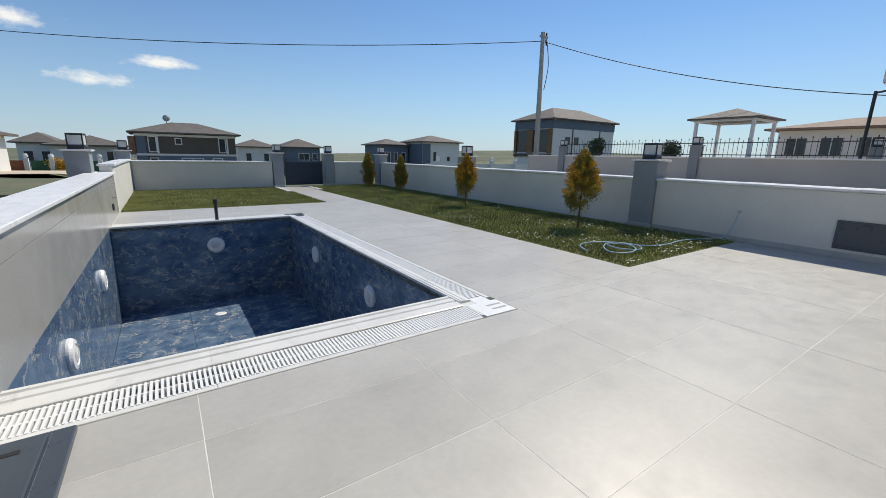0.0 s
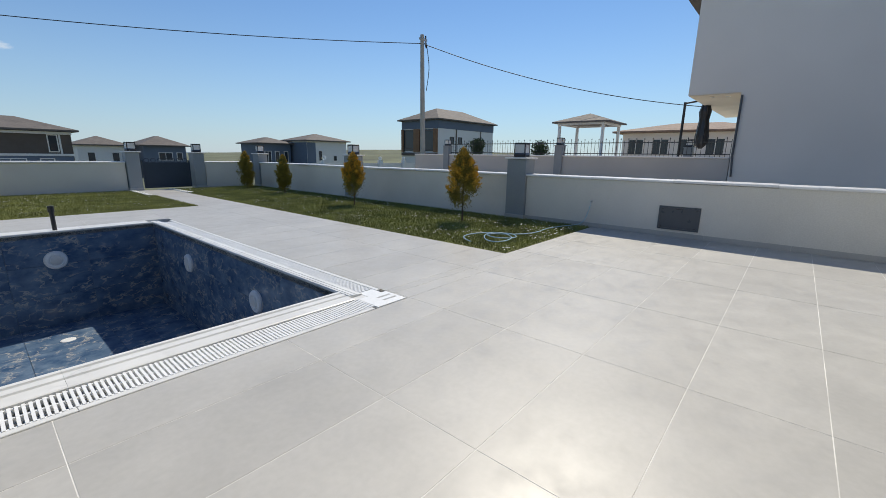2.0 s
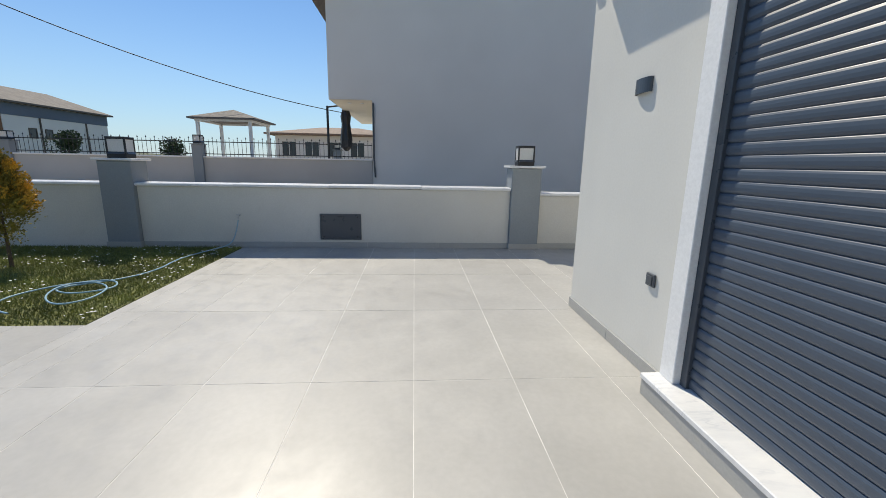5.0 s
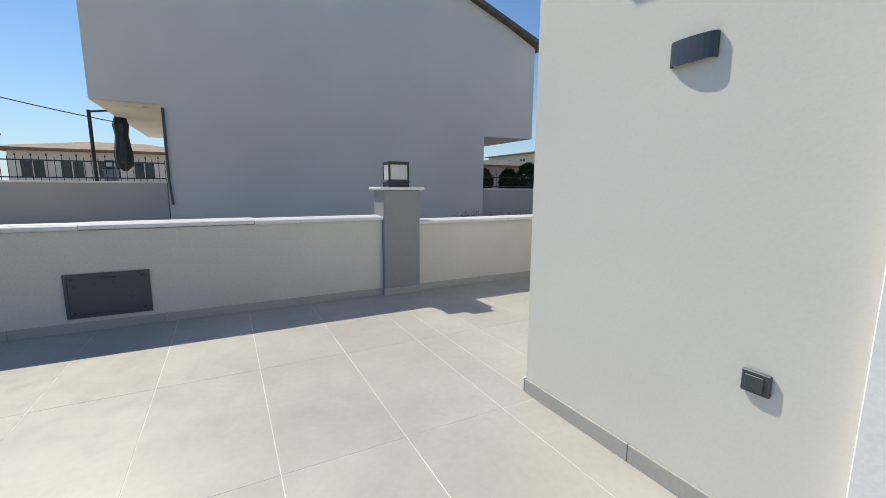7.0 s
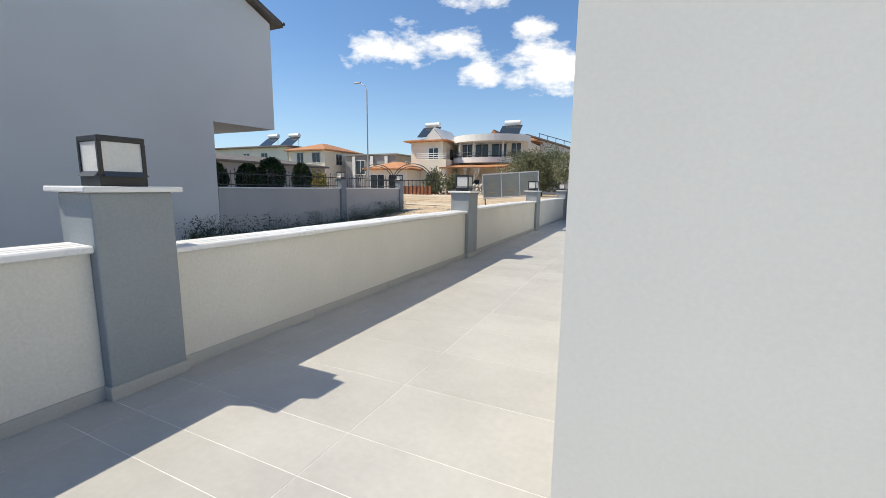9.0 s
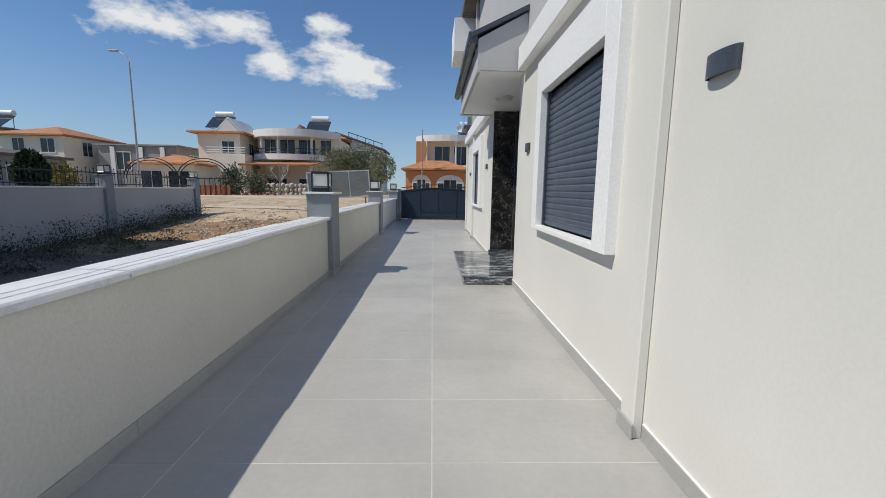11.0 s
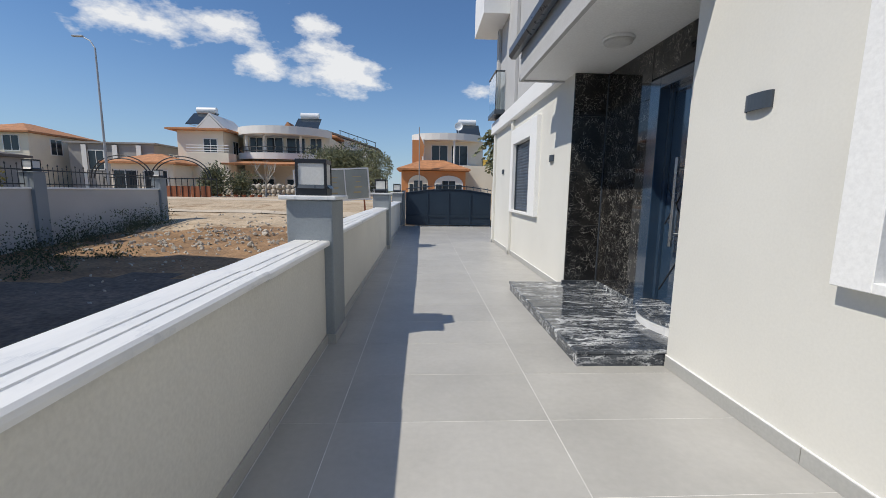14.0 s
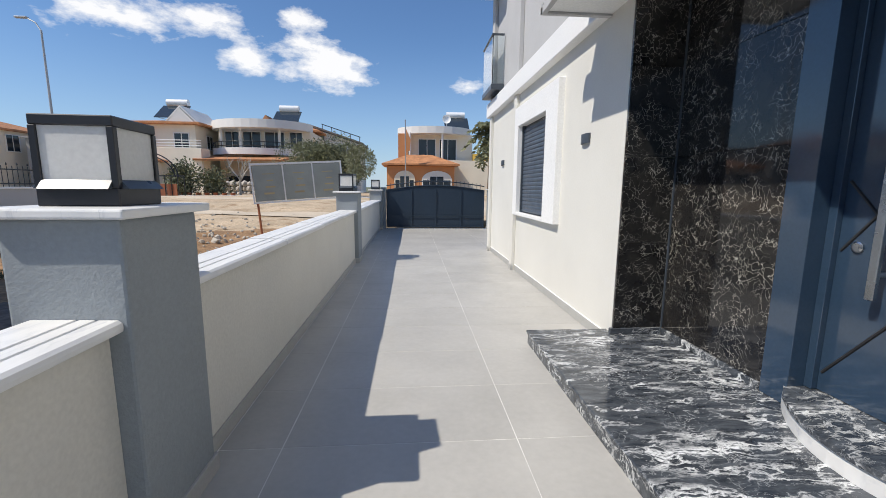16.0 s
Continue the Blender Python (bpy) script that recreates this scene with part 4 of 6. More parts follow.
def pool_tiles():
    nx, ny, nz = 3, 5, 3
    wx, wy, wz = (PX1 - PX0) / nx, (PY1 - PY0) / ny, -PZ / nz
    g = 0.002
    sets = ((mesh_of("pool_tile", box(g, wx - g, g, wy - g, -0.011, 0.0, 0.001), M_BLUE), [(PX0 + wx * i, PY0 + wy * j, PZ) for i in range(nx) for j in range(ny)]),
            (mesh_of("pool_tile", box(-0.011, 0, g, wy - g, g, wz - g, 0.001), M_BLUE), [(PX0, PY0 + wy * j, PZ + wz * k) for j in range(ny) for k in range(nz)]),
            (mesh_of("pool_tile", box(0, 0.011, g, wy - g, g, wz - g, 0.001), M_BLUE), [(PX1, PY0 + wy * j, PZ + wz * k) for j in range(ny) for k in range(nz)]),
            (mesh_of("pool_tile", box(g, wx - g, -0.011, 0, g, wz - g, 0.001), M_BLUE), [(PX0 + wx * i, PY0, PZ + wz * k) for i in range(nx) for k in range(nz)]),
            (mesh_of("pool_tile", box(g, wx - g, 0, 0.011, g, wz - g, 0.001), M_BLUE), [(PX0 + wx * i, PY1, PZ + wz * k) for i in range(nx) for k in range(nz)]))
    for me, spots in sets:
        for s in spots:
            t = new("pool_tile", me)
            t.parent, t.location = pool, s


pool_tiles()


def pool_light(at, axis, sign):
    p = thing("pool_light", at, "round white plastic underwater pool light", "lamp", "pool lights")
    prof = [(0.145, 0.0), (0.145, 0.02), (0.13, 0.042), (0.095, 0.05), (0.09, 0.04), (0.0, 0.04)]
    part("ring", lathe([(r, h * sign) for r, h in prof], 32, axis=axis), M_PLASTIC, p)
    part("lens", lathe([(r, h * sign) for r, h in ((0.075, 0.041), (0.07, 0.05), (0.04, 0.058), (0.0, 0.06))], 24, axis=axis), M_OPAL, p, "frosted round lens")


for at, axis, sign in (((4.24, PY0, -0.43), "y", 1), ((PX1, -8.15, -0.42), "x", -1), ((PX1, -5.75, -0.44), "x", -1), ((PX0, -8.2, -0.43), "x", 1), ((PX0, -5.95, -0.50), "x", 1)):
    pool_light(at, axis, sign)
drain = thing("floor_drain", (4.35, -9.05, PZ), "small white round pool floor drain", "drain")
part("cover", lathe([(0.09, 0.0), (0.09, 0.008), (0.07, 0.014), (0.0, 0.014)], 24), M_PLASTIC, drain)

# coping: a flat rim, a slotted overflow channel outside it and an outer border
coping = structure("pool_coping", boxes((PX0 - 0.13, PX0 - 0.0, PY0, PY1, -0.06, 0.004), (PX0 - 0.13, PX1, PY1, PY1 + 0.235, -0.06, 0.004), (PX0 - 0.13, PX1, PY0 - 0.16, PY0, -0.06, 0.004)), M_COPING, "pale stone pool rim with slotted overflow channel", "coping")


def grooved_rim(along, inner, outer, lo, hi):
    """A rim slab with a rounded pool edge and shallow channels run along it, dropping a little outwards."""
    w, z0 = outer - inner, 0.004
    prof = [(0.0, z0), (0.0, 0.022), (0.03, 0.030), (0.16, 0.030), (0.19, 0.019), (0.24, 0.019), (0.27, 0.027), (0.50, 0.026), (0.53, 0.016), (0.57, 0.016), (0.60, 0.023), (0.96, 0.018), (1.0, 0.014), (1.0, z0)]
    return prism([(inner + w * u, z) for u, z in prof], along, lo, hi)


for i in range(5):
    a = PY0 - 0.16 + (PY1 - PY0 + 0.32) * i / 5
    part("rim_slab", grooved_rim("y", PX0 + 0.012, PX0 - 0.13, a + 0.0006, a + (PY1 - PY0 + 0.32) / 5 - 0.0006), M_COPING, coping)
    part("border_slab", box(2.53, PX0 - 0.30, a + 0.0006, a + (PY1 - PY0 + 0.32) / 5 - 0.0006, -0.05, 0.008, 0.004), M_COPING, coping)
for i in range(3):
    a = PX0 + 0.013 + (PX1 - PX0 - 0.013) * i / 3
    w = (PX1 - PX0 - 0.013) / 3
    part("rim_slab", grooved_rim("x", PY1 - 0.012, PY1 + 0.235, a + 0.0006, a + w - 0.0006), M_COPING, coping)
    part("rim_slab", grooved_rim("x", PY0 + 0.012, PY0 - 0.16, a + 0.0006, a + w - 0.0006), M_COPING, coping)
    part("border_slab", box(a + 0.0006, a + w - 0.0006, PY0 - 0.46, PY0 - 0.165, -0.05, 0.008, 0.004), M_COPING, coping)
    part("border_slab", box(a + 0.0006, a + w - 0.0006, -3.745, -3.702, -0.05, 0.006, 0.003), M_COPING, coping)
structure("overflow_channel", boxes((PX0 - 0.30, PX1, PY1 + 0.235, -3.745, -0.10, -0.045), (PX0 - 0.30, PX0 - 0.13, PY0, PY1 + 0.16, -0.10, -0.045)), M_GROUT, "shaded overflow channel beneath the white grating", "channel")


def grating(name, along, lo, hi, a, b):
    """White plastic grating of thin bars with gaps, on two side rails and a middle rail."""
    g = thing(name, (0, 0, 0), "white slotted plastic overflow grating beside the pool rim", "grating")
    n = int((hi - lo) / 0.026)
    me = mesh_of("bar", box(0.0, 0.014, a, b, -0.022, 0.006) if along == "x" else box(a, b, 0.0, 0.014, -0.022, 0.006), M_PLASTIC)
    for k in range(n):
        s = new("bar", me)
        s.parent = g
        s.location = (lo + k * 0.026, 0, 0) if along == "x" else (0, lo + k * 0.026, 0)
    for q in ((a + b) / 2, a + 0.008, b - 0.008):
        part("rail", box(lo, hi, q - 0.006, q + 0.006, -0.03, 0.002) if along == "x" else box(q - 0.006, q + 0.006, lo, hi, -0.03, 0.002), M_PLASTIC, g)


grating("overflow_grating", "x", PX0 - 0.02, PX1 - 0.01, PY1 + 0.24, -3.75)
grating("overflow_grating", "y", PY0 + 0.01, PY1 + 0.10, PX0 - 0.295, PX0 - 0.135)
corner = thing("grating_corner", (0, 0, 0), "white mitred corner piece of the overflow grating", "grating")
part("plate", boxes((2.53, PX0 - 0.025, -3.98, -3.706, -0.03, 0.007), (2.585, 2.748, -4.115, -3.981, -0.03, 0.006)), M_PLASTIC, corner)
for k in range(2):
    part("slot", box(2.56, 2.71, -3.90 + 0.08 * k, -3.875 + 0.08 * k, 0.0075, 0.0085), M_SKIRT, corner)

standpipe = thing("standpipe", (4.16, -10.12, 0.0), "short dark upright pipe at the pool edge", "pipe")
part("stem", rods(((0, 0, 0), (0, 0, 0.36), 0.03), n=14), M_DARK, standpipe)
part("collar", lathe([(0.04, 0.3), (0.042, 0.34), (0.04, 0.40), (0.0, 0.40)], 16), M_DARK, standpipe)
valve = thing("wall_valve", (EX, -10.9, 0.42), "small steel valve on the cladding", "valve")
part("body", rods(((0, 0, 0), (-0.08, 0, 0), 0.012), ((-0.07, -0.04, 0), (-0.07, 0.04, 0), 0.010)), M_STEEL, valve)
socket = thing("wall_socket", (EX, -10.9, 0.25), "dark grey socket box on the cladding", "socket")
part("box", box(-0.03, 0, -0.04, 0.04, -0.06, 0.06, 0.005), M_ANTHRA, socket)

hatch = thing("floor_hatch", (5.38, -3.69, 0.0), "dark grey plant-room floor hatch slightly raised", "hatch")
part("rim", box(0.0, 0.365, 0.02, 1.3, 0.0, 0.03, 0.004), M_ANTHRA, hatch)
part("lid", box(0.09, 0.364, 0.06, 1.25, 0.031, 0.045, 0.004), M_ANTHRA, hatch)
part("seam", box(0.078, 0.082, 0.05, 1.28, 0.0305, 0.033), M_STEEL, hatch)
part("finger_hole", box(0.16, 0.26, 0.14, 0.17, 0.0455, 0.047, 0.0005), M_CABLE, hatch)

# ---- gates ----
def garden_gate():
    g = thing("garden_gate", (0, 0, 0), "dark navy metal garden gate with scrolled top, closed", "gate")
    x0, x1, y = -0.42, 1.02, SY - 0.11
    part("gate_frame", boxes((x0, x0 + 0.05, y - 0.025, y + 0.025, 0.05, 0.98), (x1 - 0.05, x1, y - 0.025, y + 0.025, 0.05, 0.98), (x0 + 0.05, x1 - 0.05, y - 0.025, y + 0.025, 0.05, 0.1), (x0 + 0.05, x1 - 0.05, y - 0.025, y + 0.025, 0.86, 0.91)), M_GATE, g)
    part("sheet", box(x0 + 0.05, x1 - 0.05, y - 0.006, y + 0.006, 0.1, 0.86), M_GATE, g)
    for k in range(7):
        cx = x0 + 0.14 + k * 0.193
        ring = [(cx + 0.07 * math.cos(a), y, 0.98 + 0.07 * math.sin(a)) for a in np.linspace(0, 2 * math.pi, 13)]
        tube("scroll", ring, 0.011, M_GATE, g)


garden_gate()
dg_ = thing("drive_gate", (0, 0, 0), "navy blue sheet-metal sliding drive gate with arched top", "gate")
gx0, gx1 = -2.44, 0.66
arch = [(gx0, 0.06), (gx1, 0.06)] + [(gx1 + (gx0 - gx1) * k / 16, 1.22 + 0.15 * math.sin(math.pi * k / 16)) for k in range(17)]
part("sheet", prism(arch, "y", GATE_Y - 0.008, GATE_Y + 0.008), M_GATE, dg_)
for x in (gx0 + 0.02, (gx0 + gx1) / 2, gx0 + 0.78, gx1 - 0.75, gx1 - 0.02):
    part("stile", box(x - 0.025, x + 0.025, GATE_Y - 0.035, GATE_Y - 0.009, 0.06, 1.24, 0.003), M_GATE, dg_)
for z in (0.08, 0.42):
    part("rail", box(gx0, gx1, GATE_Y - 0.045, GATE_Y - 0.036, z - 0.02, z + 0.02, 0.002), M_GATE, dg_)
for dz in (0.0, 0.13):
    tube("arch_rail", [(x, GATE_Y - 0.02, z + dz) for x, z in arch[2:]], 0.016, M_GATE, dg_)
for k in range(1, 24):
    x = gx0 + (gx1 - gx0) * k / 24
    zt = 1.22 + 0.15 * math.sin(math.pi * k / 24)
    part("spike", rods(((x, GATE_Y - 0.02, zt), (x, GATE_Y - 0.02, zt + 0.19), 0.006), n=6), M_GATE, dg_)
part("track", box(gx0, gx1, GATE_Y - 0.06, GATE_Y + 0.06, 0.0, 0.03), M_STEEL, dg_)
structure("wall_north", boxes((1.12, 9.0, 17.1, 17.35, -0.2, 0.95)), M_CREAM, "cream boundary wall beside the drive gate", "wall")
structure("wall_north_post", boxes((-2.6, -2.46, 17.30, 17.42, 0.0, 1.3)), M_PILLAR, "grey gate stop post", "post")


# ---- lawns and shrubs ----
def lawn(name, x0, x1, y0, y1, blades, seed):
    structure(name + "_soil", box(x0, x1, y0, y1, -0.16, -0.004), M_GRASS, "short green lawn turf", "lawn")
    rng = np.random.default_rng(seed)
    n = blades
    px, py = rng.uniform(x0, x1, n), rng.uniform(y0, y1, n)
    a, h, w = rng.uniform(0, 6.28, n), rng.uniform(0.015, 0.04, n), rng.uniform(0.003, 0.006, n)
    lx, ly = rng.normal(0, 0.016, n), rng.normal(0, 0.016, n)
    v = np.empty((n, 3, 3))
    v[:, 0] = np.stack([px - w * np.cos(a), py - w * np.sin(a), np.full(n, -0.004)], 1)
    v[:, 1] = np.stack([px + w * np.cos(a), py + w * np.sin(a), np.full(n, -0.004)], 1)
    v[:, 2] = np.stack([np.clip(px + lx, x0, x1), np.clip(py + ly, y0, y1), h], 1)
    me = bpy.data.meshes.new(name)
    me.from_pydata(v.reshape(-1, 3).tolist(), [], np.arange(3 * n).reshape(-1, 3).tolist())
    me.materials.append(M_BLADE)
    tagged(new(name, me), "short green grass of the garden lawn", "grass", kind="stuff")


lawn("lawn_grass", -2.62, 0.375, -17.75, -4.02, 170000, 3)
lawn("lawn_grass", 1.365, 5.74, -17.75, -12.12, 70000, 4)
rngd = random.Random(21)
daisy_bm = bmesh.new()
for k in range(1500):
    x, y = rngd.uniform(-2.6, 0.35), -4.05 - 13.6 * rngd.random() ** 1.5
    if rngd.random() < 0.25:
        x, y = rngd.uniform(1.4, 5.7), rngd.uniform(-17.7, -12.2)
    if noise.noise((x * 0.8, y * 0.8, 1.0)) < -0.1:
        continue
    z, r, a = rngd.uniform(0.03, 0.05), rngd.uniform(0.009, 0.016), rngd.uniform(0, 6)
    daisy_bm.faces.new([daisy_bm.verts.new((x + r * math.cos(a + j * 1.2566), y + r * math.sin(a + j * 1.2566), z + 0.004 * (j % 2))) for j in range(5)])
tagged(part("daisies", daisy_bm, M_DAISY), "tiny white daisies scattered through the lawn", "flowers", kind="stuff")
structure("lawn_edging", boxes((1.36, 1.52, -17.75, -15.6, -0.05, 0.02), (0.2, 0.375, -17.75, -15.9, -0.05, 0.02)), M_CAP, "pale stone edging beside the garden path", "edging")


def foliage(name, mat, spots, size, seed, parent, flat=0.55, label=""):
    """A crown of many small leaves: one pointed quad for each spot, turned outwards and jittered."""
    rng = np.random.default_rng(seed)
    pos = np.array([s[0] for s in spots])
    out = np.array([s[1] for s in spots])
    n = len(pos)
    d = out + rng.normal(0, flat, (n, 3))
    d /= np.linalg.norm(d, axis=1)[:, None] + 1e-9
    sd = np.cross(d, rng.normal(0, 1, (n, 3)))
    sd /= np.linalg.norm(sd, axis=1)[:, None] + 1e-9
    ln = size * rng.uniform(0.6, 1.4, n)[:, None]
    w = ln * 0.28
    v = np.stack([pos, pos + d * ln * 0.5 + sd * w, pos + d * ln, pos + d * ln * 0.5 - sd * w], 1)
    me = bpy.data.meshes.new(name)
    me.from_pydata(v.reshape(-1, 3).tolist(), [], np.arange(4 * n).reshape(-1, 4).tolist())
    me.materials.append(mat)
    ob = new(name, me)
    ob.parent = parent
    if label:
        ob["label"] = label
    return ob


def conifer(at, height, radius, seed, stem=0.18, gold=True):
    """A small flame-shaped garden conifer: golden towards the tips, green inside and below."""
    rng = random.Random(seed)
    t = thing("conifer_shrub", at, "young golden conifer shrub planted in the lawn" if gold else "young green conifer shrub planted in the lawn", "shrub", "garden conifers")
    part("trunk", rod(bmesh.new(), (0, 0, -0.05), (0.01, 0.01, height * 0.55), 0.022, 0.008, 8), M_BARK, t)
    tips, body = [], []
    for s in range(95):
        u = rng.random() ** 0.8
        a = rng.uniform(0, 6.28)
        zc = stem + (height - stem) * u * 0.80
        rr = radius * (math.sin(math.pi * min(1, u * 0.80 + 0.22)) ** 0.8) * rng.uniform(0.55, 1.05)
        base = Vector((0.35 * rr * math.cos(a), 0.35 * rr * math.sin(a), zc))
        tip = Vector((rr * math.cos(a), rr * math.sin(a), zc + (0.16 + 0.1 * rng.random()) * height * (0.5 + 0.5 * u)))
        tip.z = min(tip.z, height * (1.0 - 0.34 * (rr / radius)))
        for k in range(210):
            f = rng.random()
            p = base.lerp(tip, f) + Vector((rng.gauss(0, 1), rng.gauss(0, 1), rng.gauss(0, 1.2))) * 0.034 * (1.15 - f) * height / 0.75
            o = (tip - base).normalized() + Vector((math.cos(a), math.sin(a), 0.4)) * 0.5
            (tips if f > (0.58 if gold else 0.85) and zc > height * (0.30 if gold else 0.6) else body).append((tuple(p), tuple(o)))
    foliage("tip_leaves", M_LEAF_Y, tips, 0.032, seed, t, label="golden young leaf tips")
    foliage("inner_leaves", M_LEAF_G, body, 0.032, seed + 1, t, label="olive green inner leaves")


conifer((-1.42, -6.15, 0), 1.40, 0.37, 11, 0.30)
conifer((-1.50, -9.75, 0), 1.32, 0.31, 12, 0.26)
conifer((-1.85, -13.9, 0), 1.22, 0.26, 13, 0.12, False)
conifer((-1.75, -16.4, 0), 1.32, 0.30, 14, 0.12, False)


# ---- the neighbour's house and plot to the west ----
NX = -11.5


def hip_roof(x0, x1, y0, y1, z, rise, over=0.6, thick=0.16):
    """A hipped roof with a boxed eave."""
    bm = bmesh.new()
    slab(bm, x0 - over, x1 + over, y0 - over, y1 + over, z - thick, z)
    w, d = x1 - x0 + 2 * over, y1 - y0 + 2 * over
    s = min(w, d) / 2
    base = [(x0 - over, y0 - over), (x1 + over, y0 - over), (x1 + over, y1 + over), (x0 - over, y1 + over)]
    if w > d:
        top = [(x0 - over + s, (y0 + y1) / 2), (x1 + over - s, (y0 + y1) / 2)]
    else:
        top = [((x0 + x1) / 2, y0 - over + s), ((x0 + x1) / 2, y1 + over - s)]
    b = [bm.verts.new((*p, z + 0.001)) for p in base]
    t = [bm.verts.new((*p, z + rise)) for p in top]
    if w > d:
        faces = ((b[0], b[1], t[1], t[0]), (b[1], b[2], t[1]), (b[2], b[3], t[0], t[1]), (b[3], b[0], t[0]))
    else:
        faces = ((b[0], b[1], t[0]), (b[1], b[2], t[1], t[0]), (b[2], b[3], t[1]), (b[3], b[0], t[0], t[1]))
    for f in faces:
        bm.faces.new(f)
    bmesh.ops.recalc_face_normals(bm, faces=bm.faces[:])
    return bm


def opening(parent, face, x0, x1, y0, y1, u, z, w, h, frame_mat, pane_mat, name="window"):
    """A window on one face of a house block: a frame standing proud and a pane inside it."""
    t, e = 0.09, 0.06

    def dims(a0, a1, z0, z1, d0, d1):
        return {"E": (x1 + d0, x1 + d1, a0, a1, z0, z1), "W": (x0 - d1, x0 - d0, a0, a1, z0, z1), "N": (a0, a1, y1 + d0, y1 + d1, z0, z1), "S": (a0, a1, y0 - d1, y0 - d0, z0, z1)}[face]
    f = part(name, boxes(dims(u - w / 2 - t, u - w / 2, z - t, z + h + t, 0.002, e), dims(u + w / 2, u + w / 2 + t, z - t, z + h + t, 0.002, e), dims(u - w / 2, u + w / 2, z + h, z + h + t, 0.002, e), dims(u - w / 2, u + w / 2, z - t, z, 0.002, e)), frame_mat, parent)
    part("pane", box(*dims(u - w / 2, u + w / 2, z, z + h, 0.003, 0.02)), pane_mat, f)
    if w > 0.9:
        part("mullion", box(*dims(u - 0.03, u + 0.03, z, z + h, 0.021, 0.045)), frame_mat, f)


def house(label, x0, x1, y0, y1, z0, eave, rise, wall, roof, windows=(), bands=(), over=0.6, frame_mat=None, category="house"):
    h = thing("house", ((x0 + x1) / 2, (y0 + y1) / 2, z0), label, category)
    o = Vector(h.location)
    X0, X1, Y0, Y1, E = x0 - o.x, x1 - o.x, y0 - o.y, y1 - o.y, eave - z0
    part("wall", box(X0, X1, Y0, Y1, -0.5, E - 0.165, 0.02), wall, h)
    part("roof", hip_roof(X0, X1, Y0, Y1, E, rise, over), roof, h)
    for face, u, z, w, hh in windows:
        opening(h, face, X0, X1, Y0, Y1, u, z, w, hh, frame_mat or M_FARWHITE, M_WINDOW)
    for nm, mat, d in bands:
        part(nm, box(*d, bev=0.01), mat, h)
    return h


nb = thing("neighbour_house", (NX - 4.5, 2.4, 0.2), "tall plain white rendered neighbouring villa seen from its blank side", "house")
gable = [(-6.82, 3.20), (-6.82, 6.30), (-4.2, 7.75), (0.0, 9.1), (4.2, 7.75), (7.2, 6.50), (7.2, 3.02), (4.88, 2.98), (4.88, -1.2), (-5.34, -1.2), (-5.34, 3.20)]
part("wall", prism(gable, "x", -4.5, 4.5), M_FARWHITE, nb, "plain white gable wall")
part("soffit", box(-4.48, 4.48, -6.80, -5.36, 3.17, 3.196), M_FARCREAM, nb, "cream soffit of the overhang")
for sgn in (-1, 1):
    pts = [(0.0, 9.12), (0.0, 9.28), (7.55 * sgn, 6.62 if sgn > 0 else 6.42), (7.55 * sgn, 6.46 if sgn > 0 else 6.26)]
    if sgn < 0:
        pts = [(0.0, 9.12), (0.0, 9.28), (-7.25, 6.42), (-7.25, 6.26)]
    part("roof", prism(pts, "x", -4.8, 4.75), M_GREY_ROOF, nb, "grey tiled roof slope")
    part("gutter", rods(((-4.8, pts[2][0], pts[2][1] - 0.05), (4.8, pts[2][0], pts[2][1] - 0.05), 0.06), n=8), M_ANTHRA, nb)
part("downpipe", rods(((4.55, -5.30, 3.1), (4.55, -5.30, 1.25), 0.035), ((4.55, -5.3, 1.25), (4.56, -5.25, 0.55), 0.03), n=8), M_ANTHRA, nb)
for y, z in ((-6.2, 3.165), (-5.75, 3.165)):
    part("downlight", lathe([(0.07, 0.0), (0.07, -0.02), (0.0, -0.02)], 16, (3.9, y, z)), M_OPAL, nb)


def plot_wall(name, y0, y1, top):
    w = structure(name, box(NX - 0.2, NX, y0, y1, -1.0, top), M_PLOTWALL, "white rendered plot wall topped with black railings", "wall")
    part("coping", box(NX - 0.24, NX + 0.04, y0, y1, top + 0.001, top + 0.05, 0.008), M_TRIM, w)


plot_wall("wall_plot_1", -17.4, -2.96, 1.33)
plot_wall("wall_plot_2", 7.3, 18.1, 1.18)


def railing(y0, y1, z, high=0.58, x=NX - 0.1):
    """Black metal railing: two rails, thin uprights with spear tips."""
    r = thing("railing", (x, y0, z), "black metal railing with spear tips on the wall", "railing", "plot wall railings")
    n = int((y1 - y0) / 0.14)
    me = mesh_of("upright", rods(((0, 0, 0.0), (0, 0, high), 0.008), n=6), M_DARK)
    tip = mesh_of("tip", lathe([(0.0, 0.0), (0.022, 0.03), (0.0, 0.09)], 6), M_DARK)
    for k in range(n + 1):
        for m, h in ((me, 0.0), (tip, high)):
            if m is tip and k % 2:
                continue
            s = new(m.name.split(".")[0], m)
            s.parent, s.location = r, (0, (y1 - y0) * k / n, h)
    for zz in (0.08, high - 0.09):
        part("rail", box(-0.015, 0.015, 0, y1 - y0, zz - 0.015, zz + 0.015), M_DARK, r)


def plot_pillar(y, top, x=NX - 0.02, lamp=True):
    p = thing("plot_pillar", (x, y, 0.0), "dark blue-grey pillar of the neighbouring plot wall", "pillar", "plot wall pillars")
    part("shaft", box(-0.22, 0.12, -0.17, 0.17, -0.9, top - 0.03, 0.01), M_PILLAR, p)
    part("cap", box(-0.25, 0.15, -0.2, 0.2, top - 0.03, top, 0.005), M_PILLAR, p)
    if lamp:
        copy_thing(lantern_a, pose(x - 0.05, y, top))


